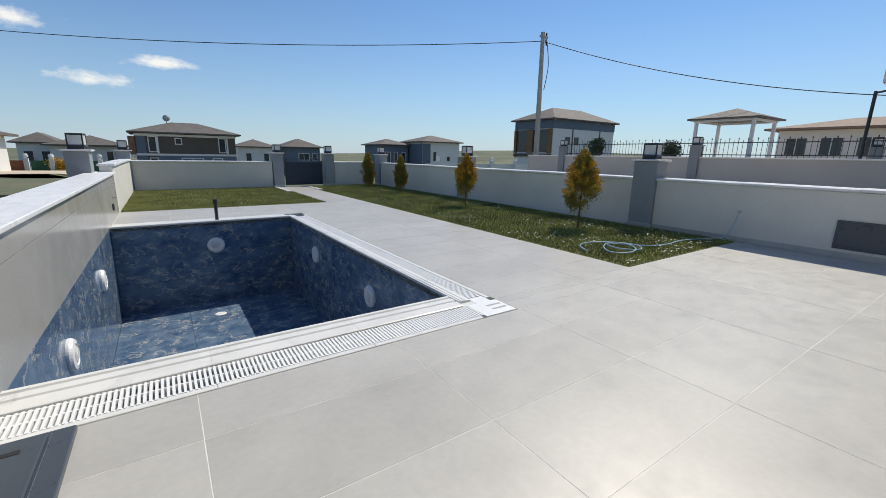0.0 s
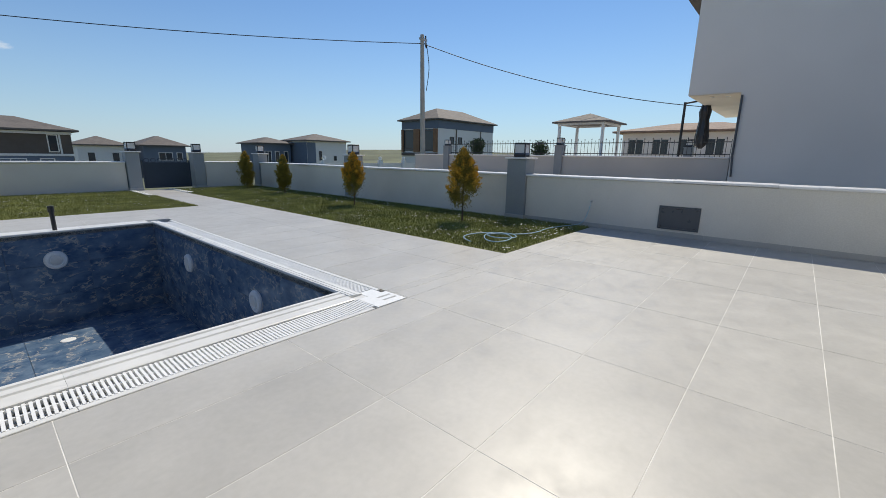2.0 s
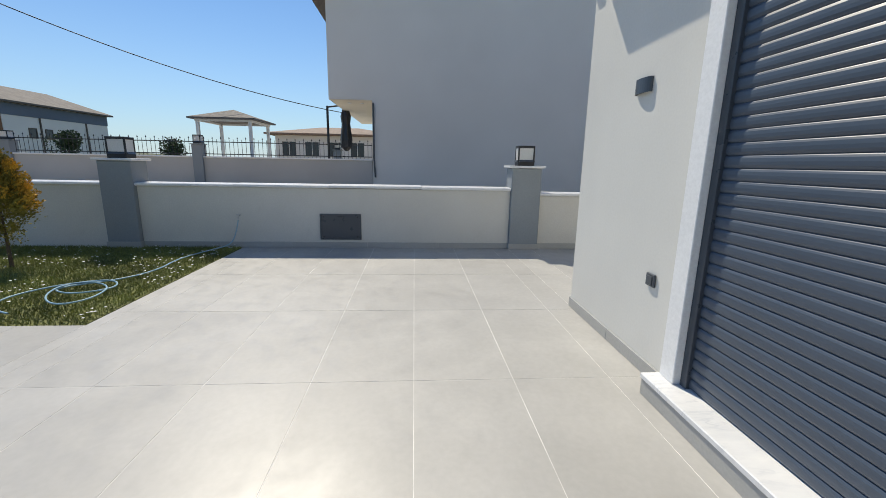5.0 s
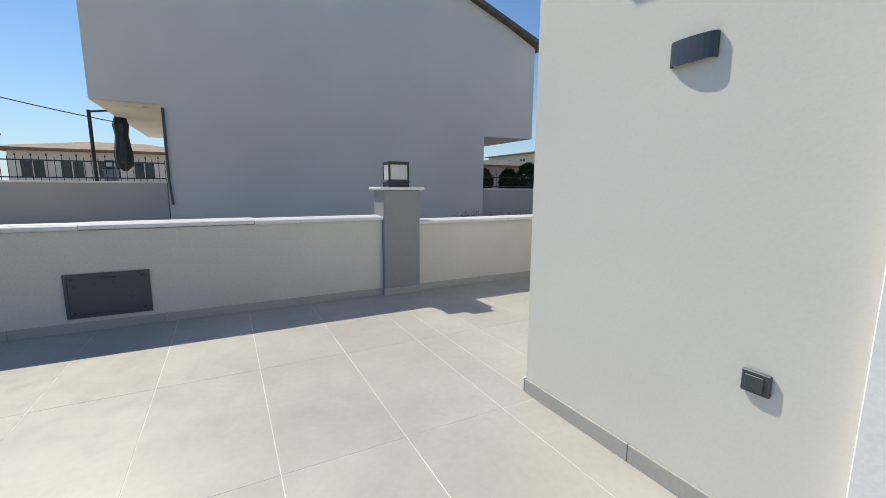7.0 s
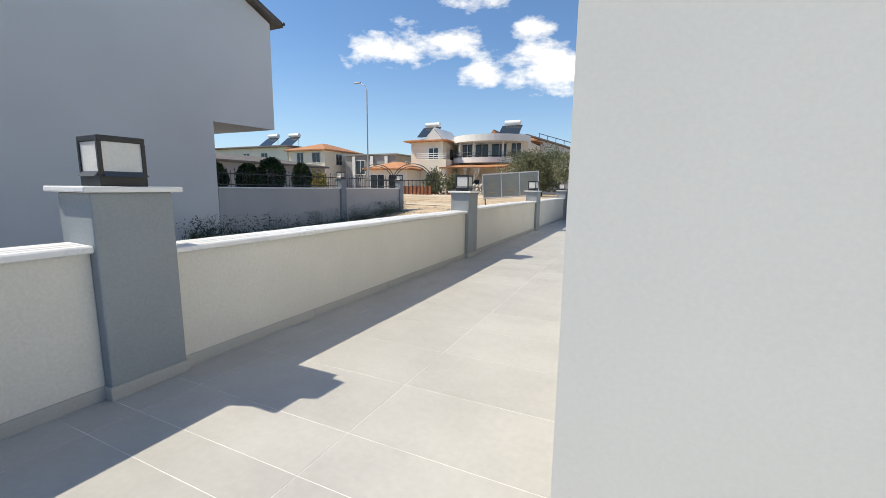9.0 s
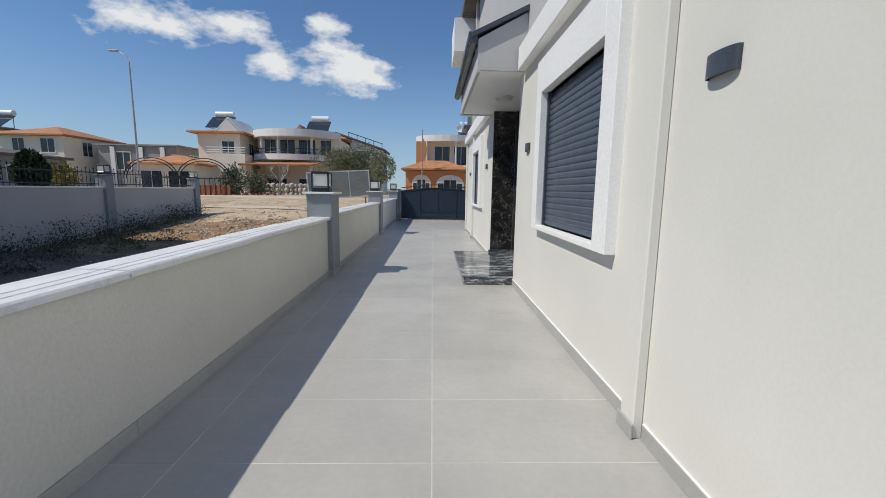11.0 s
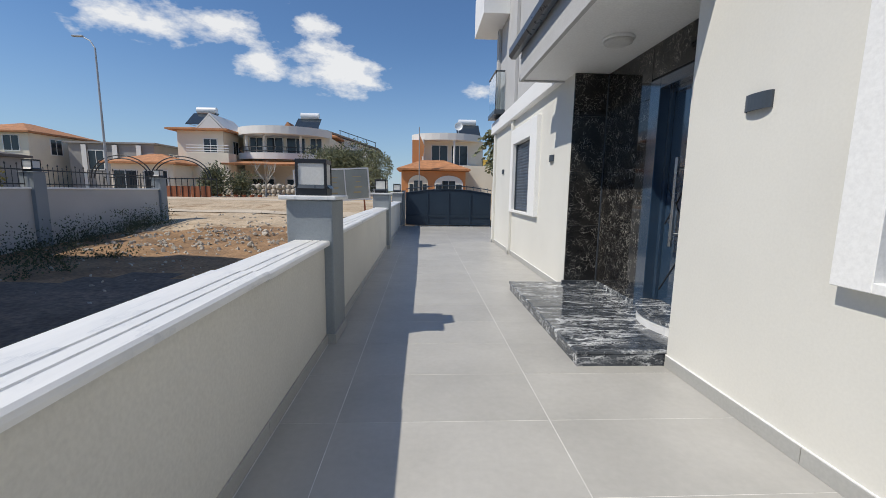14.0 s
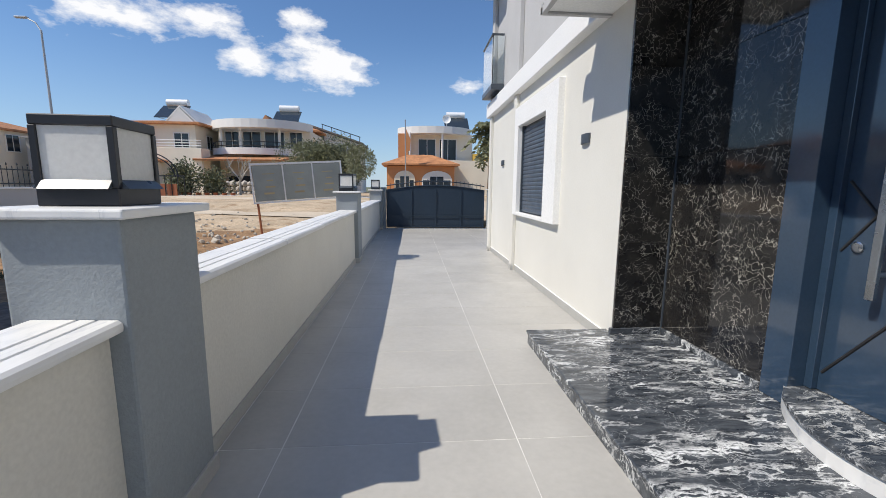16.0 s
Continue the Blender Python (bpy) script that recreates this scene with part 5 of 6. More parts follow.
for y, z in ((-8.93, 1.80), (-15.1, 1.80), (-12.0, 1.80), (-4.9, 1.80)):
    if y in (-12.0, -4.9):
        plot_pillar(y, z, NX - 4.0)
    else:
        plot_pillar(y, z)
for y in (13.2, 18.1):
    plot_pillar(y, 1.62)
railing(-8.75, -2.98, 1.38)
railing(-14.9, -9.12, 1.38)
railing(7.4, 13.0, 1.23, 0.52)
railing(13.4, 17.9, 1.23, 0.52)
terrace = structure("terrace", boxes((-26.0, NX - 0.25, -17.2, -2.96, 0.2, 1.30), (-20.0, NX - 0.25, 9.8, 18.0, 0.1, 1.0)), M_TILE, "pale paved terrace of the neighbouring plot", "terrace")

gz = thing("gazebo", (-20.2, -11.2, 1.30), "white garden gazebo with hipped grey roof", "gazebo")
for sx in (-1, 1):
    for sy in (-1, 1):
        part("post", box(sx * 1.3 - 0.07, sx * 1.3 + 0.07, sy * 1.3 - 0.07, sy * 1.3 + 0.07, 0, 1.88), M_FARWHITE, gz)
part("beam", boxes((-1.4, 1.4, -1.4, -1.28, 1.88, 1.98), (-1.4, 1.4, 1.28, 1.4, 1.88, 1.98), (-1.4, -1.28, -1.28, 1.28, 1.88, 1.98), (1.28, 1.4, -1.28, 1.28, 1.88, 1.98)), M_FARWHITE, gz)
part("roof", hip_roof(-1.35, 1.35, -1.35, 1.35, 2.06, 0.55, 0.3, 0.08), M_GREY_ROOF, gz, "grey shingled hipped roof")

para = thing("cantilever_parasol", (-14.6, -5.1, 1.30), "closed dark cantilever parasol hanging from its pole", "parasol")
part("base_plate", box(-0.4, 0.4, -0.4, 0.4, 0, 0.06, 0.01), M_DARK, para)
part("pole", rods(((0, 0, 0.06), (0, 0, 2.25), 0.05), n=12), M_DARK, para)
part("arm", rods(((0, 0, 2.2), (0.05, 0.75, 2.3), 0.035), n=10), M_DARK, para)
fold = lathe([(0.03, 2.3), (0.12, 2.15), (0.20, 1.85), (0.16, 1.55), (0.19, 1.25), (0.23, 0.9), (0.21, 0.6), (0.05, 0.42)], 18)
for v in fold.verts:
    a = math.atan2(v.co.y, v.co.x)
    v.co.xy *= 1 + 0.18 * math.sin(6 * a)
    v.co.y += 0.75
part("canopy", fold, M_DARK, para, "folded black canopy")


def bush(at, rx, rz, n, seed, mat, label, category="bush", size=0.09, name="bush", round_=True, trunk=0.0):
    t = thing(name, at, label, category)
    rng = random.Random(seed)
    spots = []
    clipped = name == "hedge_shrub"
    lobes = [(Vector((rng.gauss(0, 0.38) * rx, rng.gauss(0, 0.38) * rx, rz * (0.35 + 0.4 * rng.random()))), rng.uniform(0.3, 0.55)) for _ in range(9 if round_ else 26)]
    for k in range(n):
        d = Vector((rng.gauss(0, 1), rng.gauss(0, 1), rng.gauss(0, 1))).normalized()
        c, r = (Vector((0, 0, rz * 0.47)), 0.5) if clipped else rng.choice(lobes)
        if clipped:
            d = Vector((d.x, d.y, d.z * 0.999))
            r *= (1 + 0.10 * noise.noise((d.x * 3 + seed, d.y * 3, d.z * 3))) * (1.0 if d.z < 0 else 1 - 0.18 * d.z)
        p = c + Vector((d.x * rx * r * (2 if clipped else 1), d.y * rx * r * (2 if clipped else 1), d.z * rz * r)) * rng.uniform(0.72, 1.03)
        p.z = max(p.z, 0.02) + trunk
        spots.append((tuple(p), tuple(d)))
    bm = bmesh.new()
    rod(bm, (0, 0, -0.1), (0, 0, rz * 0.5 + trunk), 0.05 * rx + 0.02, 0.02, 8)
    if trunk:
        for k in range(6):
            a = k * 1.05
            rod(bm, (0, 0, trunk * 0.7), (0.6 * rx * math.cos(a), 0.6 * rx * math.sin(a), trunk + rz * 0.55), 0.05, 0.015, 6)
    part("trunk", bm, M_BARK, t)
    foliage("crown", mat, spots, size, seed, t, 0.8)
    return t


for k, (y, h, r) in enumerate(((7.75, 0.95, 0.40), (9.1, 0.98, 0.40), (10.15, 1.25, 0.50), (11.75, 1.15, 0.37))):
    bush((-12.7, y + 0.3, 1.0), r, h * 1.2, 6500, 40 + k, M_LEAF_D, "rounded dark green clipped conifer behind the railing", "hedge shrub", 0.075, "hedge_shrub")
bush((-12.8, 13.3, 1.0), 0.5, 0.9, 1800, 47, M_LEAF_G, "yellow-green leafy shrub behind the railing", "shrub", 0.08, "shrub")
bush((-12.6, -14.0, 1.30), 0.55, 0.85, 2200, 48, M_LEAF_D, "round dark green shrub behind the railing", "shrub", 0.08, "shrub")
bush((-13.6, -10.9, 1.30), 0.5, 0.7, 1600, 49, M_LEAF_D, "round dark green shrub behind the railing", "shrub", 0.08, "shrub")

# weeds along the plot wall, rubble on the bare soil
rngw = random.Random(8)
weed_spots = []
for k in range(380):
    y = 6.0 + 11.5 * rngw.random() ** 1.5
    x = NX + 0.1 + (2.9 if y < 12.5 else 1.0) * rngw.random() ** 1.5
    hgt = rngw.uniform(0.08, 0.60) * (1.3 if x < NX + 0.9 else 0.6)
    z = ground_height(x, y)
    for j in range(34):
        f = rngw.random()
        weed_spots.append(((x + rngw.gauss(0, 0.10), y + rngw.gauss(0, 0.10), z + f * hgt), (rngw.gauss(0, 0.6), rngw.gauss(0, 0.6), 1)))
weeds = foliage("weeds", M_WEED, weed_spots, 0.05, 5, None, 0.5)
tagged(weeds, "tall dark weeds growing along the foot of the wall", "weeds", kind="stuff")
rock_bm = bmesh.new()
for k in range(620):
    x, y = (rngw.gauss(-8.0, 1.3), rngw.gauss(14.2, 1.6)) if k % 3 else (rngw.uniform(-11.0, -3.2), rngw.uniform(7.5, 21))
    r = rngw.uniform(0.015, 0.06) * (1.6 if rngw.random() < 0.06 else 1) * (0.6 if y < 12.5 else 1)
    g = bmesh.ops.create_icosphere(rock_bm, subdivisions=1, radius=r, matrix=Matrix.LocRotScale((x, y, ground_height(x, y) + r * 0.25), Euler((rngw.random() * 6, rngw.random() * 6, 0)), (1.3, 1.0, 0.7)))
    for v in g["verts"]:
        v.co += Vector((rngw.gauss(0, 1), rngw.gauss(0, 1), rngw.gauss(0, 1))) * r * 0.16
tagged(part("rubble", rock_bm, M_ROCK), "loose pale stones scattered on the bare soil", "rubble", kind="stuff")

# ---- power line, street lamp, notice board ----
pole = thing("utility_pole", (-15.4, -20.5, -0.6), "weathered concrete utility pole carrying cables", "utility pole")
part("shaft", rod(bmesh.new(), (0, 0, 0), (0.12, 0, 9.3), 0.19, 0.12, 12), M_CONCPOLE, pole)
part("bracket", boxes((-0.3, 0.35, -0.05, 0.05, 9.0, 9.12), (-0.25, -0.15, -0.04, 0.04, 8.75, 9.0)), M_POLE, pole)
for a, b in (((-0.2, 0, 9.12), (-0.2, 0, 9.3)), ((-0.28, 0, 8.6), (-0.2, 0, 8.75))):
    part("insulator", rods((a, b, 0.05)), M_DARK, pole)


def cable(pts, name="power_cable"):
    c = thing(name, pts[0], "black overhead power cable between poles", "cable", "overhead cables")
    o = Vector(pts[0])
    tube("strand", [tuple(Vector(p) - o) for p in pts], 0.022, M_CABLE, c)


def sag(a, b, s, n=14):
    a, b = Vector(a), Vector(b)
    return [tuple(a.lerp(b, k / n) - Vector((0, 0, s * 4 * (k / n) * (1 - k / n)))) for k in range(n + 1)]


cable(sag((-15.6, -20.5, 8.25), (14.0, -40.5, 8.4), 0.55))
cable(sag((14.0, -40.5, 8.4), (40.0, -60.0, 8.6), 0.4))
cable(sag((-15.4, -20.4, 8.15), (-27.0, 2.0, 4.05), 1.4))
cable([(-15.6, -20.45, 8.3), (-15.85, -20.4, 7.2), (-15.8, -20.4, 6.3), (-15.62, -20.45, 5.4)])

lamp = thing("street_lamp", (-23.2, 31.5, 0.5), "tall slim grey street lamp with an angled head", "street lamp")
part("pole", rod(bmesh.new(), (0, 0, 0), (0, 0, 9.7), 0.09, 0.05, 10), M_POLE, lamp)
part("arm", rods(((0, 0, 9.65), (-0.35, 0.12, 10.15), 0.035), ((-0.35, 0.12, 10.15), (-0.95, 0.3, 10.45), 0.035), n=8), M_POLE, lamp)
part("head", box(-1.6, -0.9, 0.2, 0.42, 10.43, 10.53, 0.03), M_POLE, lamp)

board = thing("notice_board", (-4.73, 16.25, 0.3), "weathered grey notice board with three faded panels, leaning", "notice board", rz=22)
board.rotation_euler.y = radians(-4.0)
for x in (-0.79, 0.0, 0.79):
    part("panel", box(x - 0.375, x + 0.375, -0.02, 0.02, 0.66, 1.62, 0.004), M_SIGN, board)
    for k in range(4):
        part("faded_line", box(x - 0.14 + 0.05 * (k % 3), x + 0.12 + 0.04 * (k % 2), -0.024, -0.0205, 0.84 + 0.18 * k, 0.89 + 0.17 * k), M_FADED, board)
part("frame", boxes((-1.2, 1.2, -0.03, 0.03, 0.60, 0.65), (-1.2, 1.2, -0.03, 0.03, 1.63, 1.68), (-1.22, -1.18, -0.031, 0.031, 0.60, 1.68), (1.18, 1.22, -0.031, 0.031, 0.60, 1.68), (-0.41, -0.38, -0.029, 0.029, 0.65, 1.63), (0.38, 0.41, -0.029, 0.029, 0.65, 1.63)), M_PLASTIC, board)
for x in (-1.12, 1.0):
    part("leg", rods(((x, 0, -0.9), (x, 0, 0.60), 0.03), n=8), M_RUST, board)

# ---- houses across the street ----
G = 0.45
cream = house("cream two-storey villa with orange roof tiles and white gable", -27.0, -22.4, 46.5, 54.0, G, 7.25, 0.55, M_FARCREAM, M_ORANGE_ROOF,
              [("S", 1.0, 4.5, 1.3, 1.3), ("S", -1.3, 1.0, 1.3, 1.4), ("E", -1.0, 4.5, 1.2, 1.3)], over=0.75)
part("gable", prism([(0.0, 6.7), (2.6, 6.7), (1.3, 8.1)], "y", -4.3, 1.0), M_FARWHITE, cream, "white gable end")
part("gable_roof", prism([(-0.2, 6.62), (1.3, 8.16), (2.8, 6.62), (2.8, 6.78), (1.3, 8.34), (-0.2, 6.78)], "y", -4.25, 1.1), M_FARWHITE, cream, "white bargeboards")
part("terrace_wall", box(-0.5, 3.6, -5.6, -3.9, -0.5, 4.3, 0.02), M_FARCREAM, cream)
for z in (4.5, 4.75, 5.0):
    part("terrace_rail", rods(((-0.5, -5.5, z), (3.6, -5.5, z), 0.035), n=6), M_PLASTIC, cream)
curved = thing("villa_with_curved_balcony", (-17.4, 49.0, G), "white villa with a curved balcony and dark railing", "house")
part("wall", box(-4.2, 5.2, 0.4, 8.0, -0.5, 6.6, 0.02), M_FARCREAM, curved)


def disc(cx, cy, rx, ry, z0, z1, n=28):
    return prism([(cx + rx * math.cos(a), cy + ry * math.sin(a)) for a in np.linspace(0, 2 * math.pi, n, endpoint=False)], "z", z0, z1)


part("roof_slab", disc(0.2, 1.2, 5.0, 4.0, 6.5, 7.3, 40), M_FARWHITE, curved, "white rounded roof parapet")
part("balcony", disc(-0.3, 1.2, 4.6, 3.7, 3.95, 4.6, 40), M_FARWHITE, curved, "white rounded balcony front")
part("roof", hip_roof(-3.0, 5.2, 3.6, 8.0, 7.1, 0.9, 0.3), M_ORANGE_ROOF, curved)
part("roof_gable", prism([(-0.9, 7.3), (0.9, 7.3), (0.0, 8.5)], "y", 2.4, 4.6), M_ORANGE_ROOF, curved)
rail_pts = [(-0.3 + 4.5 * math.cos(a), 1.2 + 3.6 * math.sin(a)) for a in np.linspace(math.pi * 1.02, math.pi * 1.98, 22)]
for z in (4.8, 5.2):
    tube("balcony_rail", [(x, y, z) for x, y in rail_pts], 0.035, M_DARK, curved)
for x, y in rail_pts:
    part("baluster", rods(((x, y, 4.55), (x, y, 5.2), 0.02), n=6), M_DARK, curved)
for x in (-3.3, -1.4, 2.4):
    part("column", rods(((x, -1.0, 4.6), (x, -1.0, 6.51), 0.14), n=12), M_FARWHITE, curved)
for x, w in ((-2.8, 1.3), (-0.8, 1.7), (1.5, 1.9), (3.7, 1.2)):
    opening(curved, "S", -4.2, 5.2, 0.4, 8.0, x, 4.55, w, 1.85, M_FARWHITE, M_WINDOW)
part("awning", prism([(-4.6, 3.15), (-0.5, 3.75), (-0.5, 3.9), (-4.65, 3.32)], "x", -4.4, 3.6), M_ORANGE_ROOF, curved, "orange tiled porch roof")
for x in (-2.2, 1.6):
    arch_pts = [(x - 1.4, 0.0), (x + 1.4, 0.0), (x + 1.4, 1.8)] + [(x + 1.4 * math.cos(a), 1.8 + 0.7 * math.sin(a)) for a in np.linspace(0.2, math.pi - 0.2, 9)] + [(x - 1.4, 1.8)]
    part("arched_window", prism(arch_pts, "y", 0.30, 0.39), M_FARWHITE, curved)
    part("pane", box(x - 1.15, x - 0.05, 0.27, 0.299, 0.3, 1.9), M_WINDOW, curved)
    part("pane", box(x + 0.05, x + 1.15, 0.27, 0.299, 0.3, 1.9), M_WINDOW, curved)
for x in (-3.8, 3.2):
    part("porch_post", rods(((x, -4.1, 0), (x, -4.1, 3.2), 0.12)), M_FARWHITE, curved)


def solar_heater(at, rz=0.0):
    s = thing("solar_heater", at, "roof solar water heater with white tank and dark panels", "solar heater", "solar heaters", rz)
    part("panel", prism([(-0.9, 0.0), (0.9, 1.35), (0.9, 1.43), (-0.9, 0.08)], "x", -1.3, 1.3), M_WINDOW, s, "dark glazed collector panels")
    part("tank", rods(((-1.0, 1.05, 1.75), (1.0, 1.05, 1.75), 0.32), n=16), M_PLASTIC, s, "white water tank")
    part("frame", rods(((-0.9, 1.0, 0), (-0.9, 1.0, 1.6), 0.04), ((0.9, 1.0, 0), (0.9, 1.0, 1.6), 0.04), ((-0.9, -0.8, 0), (-0.9, 1.0, 0.05), 0.03), ((0.9, -0.8, 0), (0.9, 1.0, 0.05), 0.03), n=6), M_POLE, s)


solar_heater((-24.9, 47.6, 7.72))
solar_heater((-14.6, 49.6, 7.75))
solar_heater((3.2, 49.6, 7.45))
dish = thing("satellite_dish", (2.0, 47.9, 7.42), "white satellite dish on the roof parapet", "satellite dish")
part("bowl", lathe([(0.0, 0.0), (0.3, -0.05), (0.42, -0.13), (0.44, -0.13), (0.3, -0.01), (0.0, 0.03)], 20, (0, 0, 0.9), "y"), M_PLASTIC, dish)
part("mast", rods(((0, 0.05, 0), (0, 0.05, 0.9), 0.05), n=8), M_POLE, dish)
modern = thing("house", (-11.8, 59.0, G), "white modern villa with a sloping dark-edged roof", "house")
part("wall", prism([(-3.9, -0.5), (3.9, -0.5), (3.9, 6.0), (-2.2, 8.0), (-3.9, 7.4)], "y", -3.0, 3.0), M_FARWHITE, modern)
part("roof", prism([(-4.3, 7.3), (-2.2, 8.05), (4.3, 5.95), (4.3, 6.15), (-2.2, 8.28), (-4.3, 7.5)], "y", -3.4, 3.3), M_GREY_ROOF, modern, "dark sloping roof edge")
for x, z in ((-1.2, 5.9), (1.4, 4.9)):
    opening(modern, "S", -3.9, 3.9, -3.0, 3.0, x, z, 1.5, 0.9, M_FARBLUE, M_WINDOW)
for k in range(5):
    part("roof_rail_post", rods(((-0.5 + k * 1.1, -3.2, 7.6 - 0.35 * k), (-0.5 + k * 1.1, -3.2, 8.25 - 0.35 * k), 0.04), n=6), M_DARK, modern)
part("roof_rail", rods(((-0.6, -3.2, 8.28), (4.0, -3.2, 6.82), 0.045), n=6), M_DARK, modern)
unf = house("unfinished flat-roofed grey concrete house", -38.6, -30.0, 47.5, 54.0, G, 5.85, 0.05, M_FARGREY, M_FARGREY,
            [("S", -1.6, 2.6, 1.5, 1.9), ("S", 1.8, 3.3, 0.5, 0.6), ("E", 0.0, 2.6, 1.4, 1.8)], [("pier", M_FARWHITE, (-2.9, -2.4, -3.46, -3.405, 0, 5.1)), ("pier", M_FARWHITE, (0.2, 0.7, -3.46, -3.405, 0, 5.1)), ("pier", M_FARWHITE, (2.6, 3.1, -3.46, -3.405, 0, 5.1))], over=0.25)
house("salmon rendered house with brown tiled roof", -47.0, -40.2, 45.0, 53.0, G, 6.5, 1.2, M_FARCREAM, M_ORANGE_ROOF, [("S", 1.8, 4.2, 1.4, 1.4), ("E", -1.0, 4.0, 1.3, 1.5), ("S", -1.2, 4.2, 1.2, 1.4)], over=0.5)
house("low cream annex with orange tiled roof and white windows", -30.2, -24.7, 41.5, 46.0, G, 3.55, 0.9, M_FARCREAM, M_ORANGE_ROOF, [("S", -1.5, 0.6, 2.0, 1.7), ("S", 1.2, 0.6, 2.0, 1.7)], over=0.6)

yel = thing("yellow_villa", (0.6, 47.8, G), "orange and yellow villa with rounded white roof edge and tiled porch", "house")
part("wall", box(-3.0, 4.2, 0.6, 8.0, -0.5, 6.4, 0.02), M_FARCREAM, yel)
part("lower_wall", box(-4.6, 1.9, -3.6, 0.599, -0.5, 2.9, 0.02), M_FARORANGE, yel, "orange rendered ground floor")
part("roof_slab", disc(0.2, 1.6, 3.9, 2.8, 6.3, 7.0), M_FARWHITE, yel, "white rounded roof parapet")
part("balcony", disc(0.2, 1.4, 3.6, 2.4, 3.2, 3.7), M_FARWHITE, yel, "white rounded balcony front")
part("side_wall", box(-3.6, -2.6, -0.4, 1.2, 3.3, 6.3), M_FARORANGE, yel)
part("roof", hip_roof(-4.6, 1.9, -3.6, 0.55, 3.1, 1.0, 0.45), M_ORANGE_ROOF, yel, "orange clay tiled porch roof")
part("east_wall", box(1.901, 6.0, -1.6, 0.59, -0.5, 3.6), M_FARCREAM, yel)
part("yellow_wall", box(4.201, 8.2, 0.0, 6.0, -0.5, 4.4), M_FARYELLOW, yel, "bright yellow side building")
for x, w in ((-0.6, 1.7), (1.6, 1.7)):
    opening(yel, "S", -3.0, 4.2, 0.6, 8.0, x, 3.75, w, 2.1, M_FARWHITE, M_WINDOW)
for x, y in ((0.9, -0.9), (-2.4, -0.5)):
    part("column", rods(((x, y, 3.7), (x, y, 6.4), 0.11), n=10), M_FARWHITE, yel)
for x, w in ((-2.9, 1.0), (0.2, 1.45)):
    arch_pts = [(x - w, 0.2), (x + w, 0.2), (x + w, 1.6)] + [(x + w * math.cos(a), 1.6 + 0.85 * math.sin(a)) for a in np.linspace(0.15, math.pi - 0.15, 11)] + [(x - w, 1.6)]
    part("arched_window", prism(arch_pts, "y", -3.68, -3.605), M_FARWHITE if x > 0 else M_FARCREAM, yel)
    for k in range(4):
        a0 = x - w + 0.12 + k * (2 * w - 0.2) / 4
        part("pane", box(a0, a0 + (2 * w - 0.2) / 4 - 0.06, -3.70, -3.681, 0.4, 1.55 + 0.35 * (k in (1, 2))), M_WINDOW, yel)
flag = thing("flag_pole", (-2.2, 43.2, G), "slim flag pole with a furled red flag", "flag pole")
part("mast", rods(((0, 0, 0), (0, 0, 7.0), 0.05), n=8), M_POLE, flag)
part("flag", prism([(0.05, 4.3), (0.4, 4.2), (0.5, 5.2), (0.06, 6.2)], "y", -0.04, 0.04), M_FARORANGE, flag, "furled red-orange flag")

bush((-7.7, 36.3, 0.4), 3.2, 3.5, 30000, 61, M_OLIVE, "broad olive tree with grey-green crown by the street", "tree", 0.14, "olive_tree", False, 0.7)
bush((-18.6, 36.3, 0.45), 1.1, 2.3, 2600, 62, M_OLIVE, "tall green oleander bush at the street corner", "bush", 0.2, "bush", False)
bush((-16.6, 36.6, 0.45), 1.0, 1.9, 1700, 63, M_OLIVE, "sparse grey-green bush at the street corner", "bush", 0.18, "bush", False)
bare = thing("bare_tree", (-15.0, 37.6, 0.45), "leafless pale young tree beside the street", "tree")
part("trunk", rod(bmesh.new(), (0, 0, -0.1), (0.05, 0, 1.5), 0.11, 0.07, 8), M_CONCPOLE, bare)
rngb = random.Random(14)
limb_bm = bmesh.new()
for k in range(9):
    a = k * 0.7 + rngb.random()
    p0, p1 = Vector((0.05, 0, 1.2 + 0.03 * k)), Vector((0.75 * math.cos(a), 0.75 * math.sin(a), 2.0 + 0.5 * rngb.random()))
    rod(limb_bm, p0, p1, 0.045, 0.022, 6)
    for j in range(3):
        rod(limb_bm, p1, p1 + Vector((rngb.gauss(0, 0.35), rngb.gauss(0, 0.35), 0.5 + 0.4 * rngb.random())), 0.02, 0.008, 5)
part("limbs", limb_bm, M_CONCPOLE, bare)
palm = thing("palm_tree", (5.2, 40.0, 0.45), "tall palm tree with drooping dry fronds", "tree")
part("trunk", rod(bmesh.new(), (0, 0, 0), (0.1, 0, 5.6), 0.28, 0.2, 12), M_BARK, palm)
palm_spots = []
rngp = random.Random(3)
for k in range(34):
    a, e = rngp.uniform(0, 6.28), rngp.uniform(-0.7, 1.1)
    for j in range(60):
        f = j / 60
        L = 2.5
        r = L * f * math.cos(e)
        p = (0.1 + r * math.cos(a), r * math.sin(a), 5.6 + L * f * math.sin(e) - 1.5 * f * f)
        palm_spots.append((p, (math.cos(a + 1.1 * (-1) ** j), math.sin(a + 1.1 * (-1) ** j), -0.5)))
foliage("fronds", M_OLIVE, palm_spots, 0.42, 9, palm, 0.2, "drooping green and dry fronds")

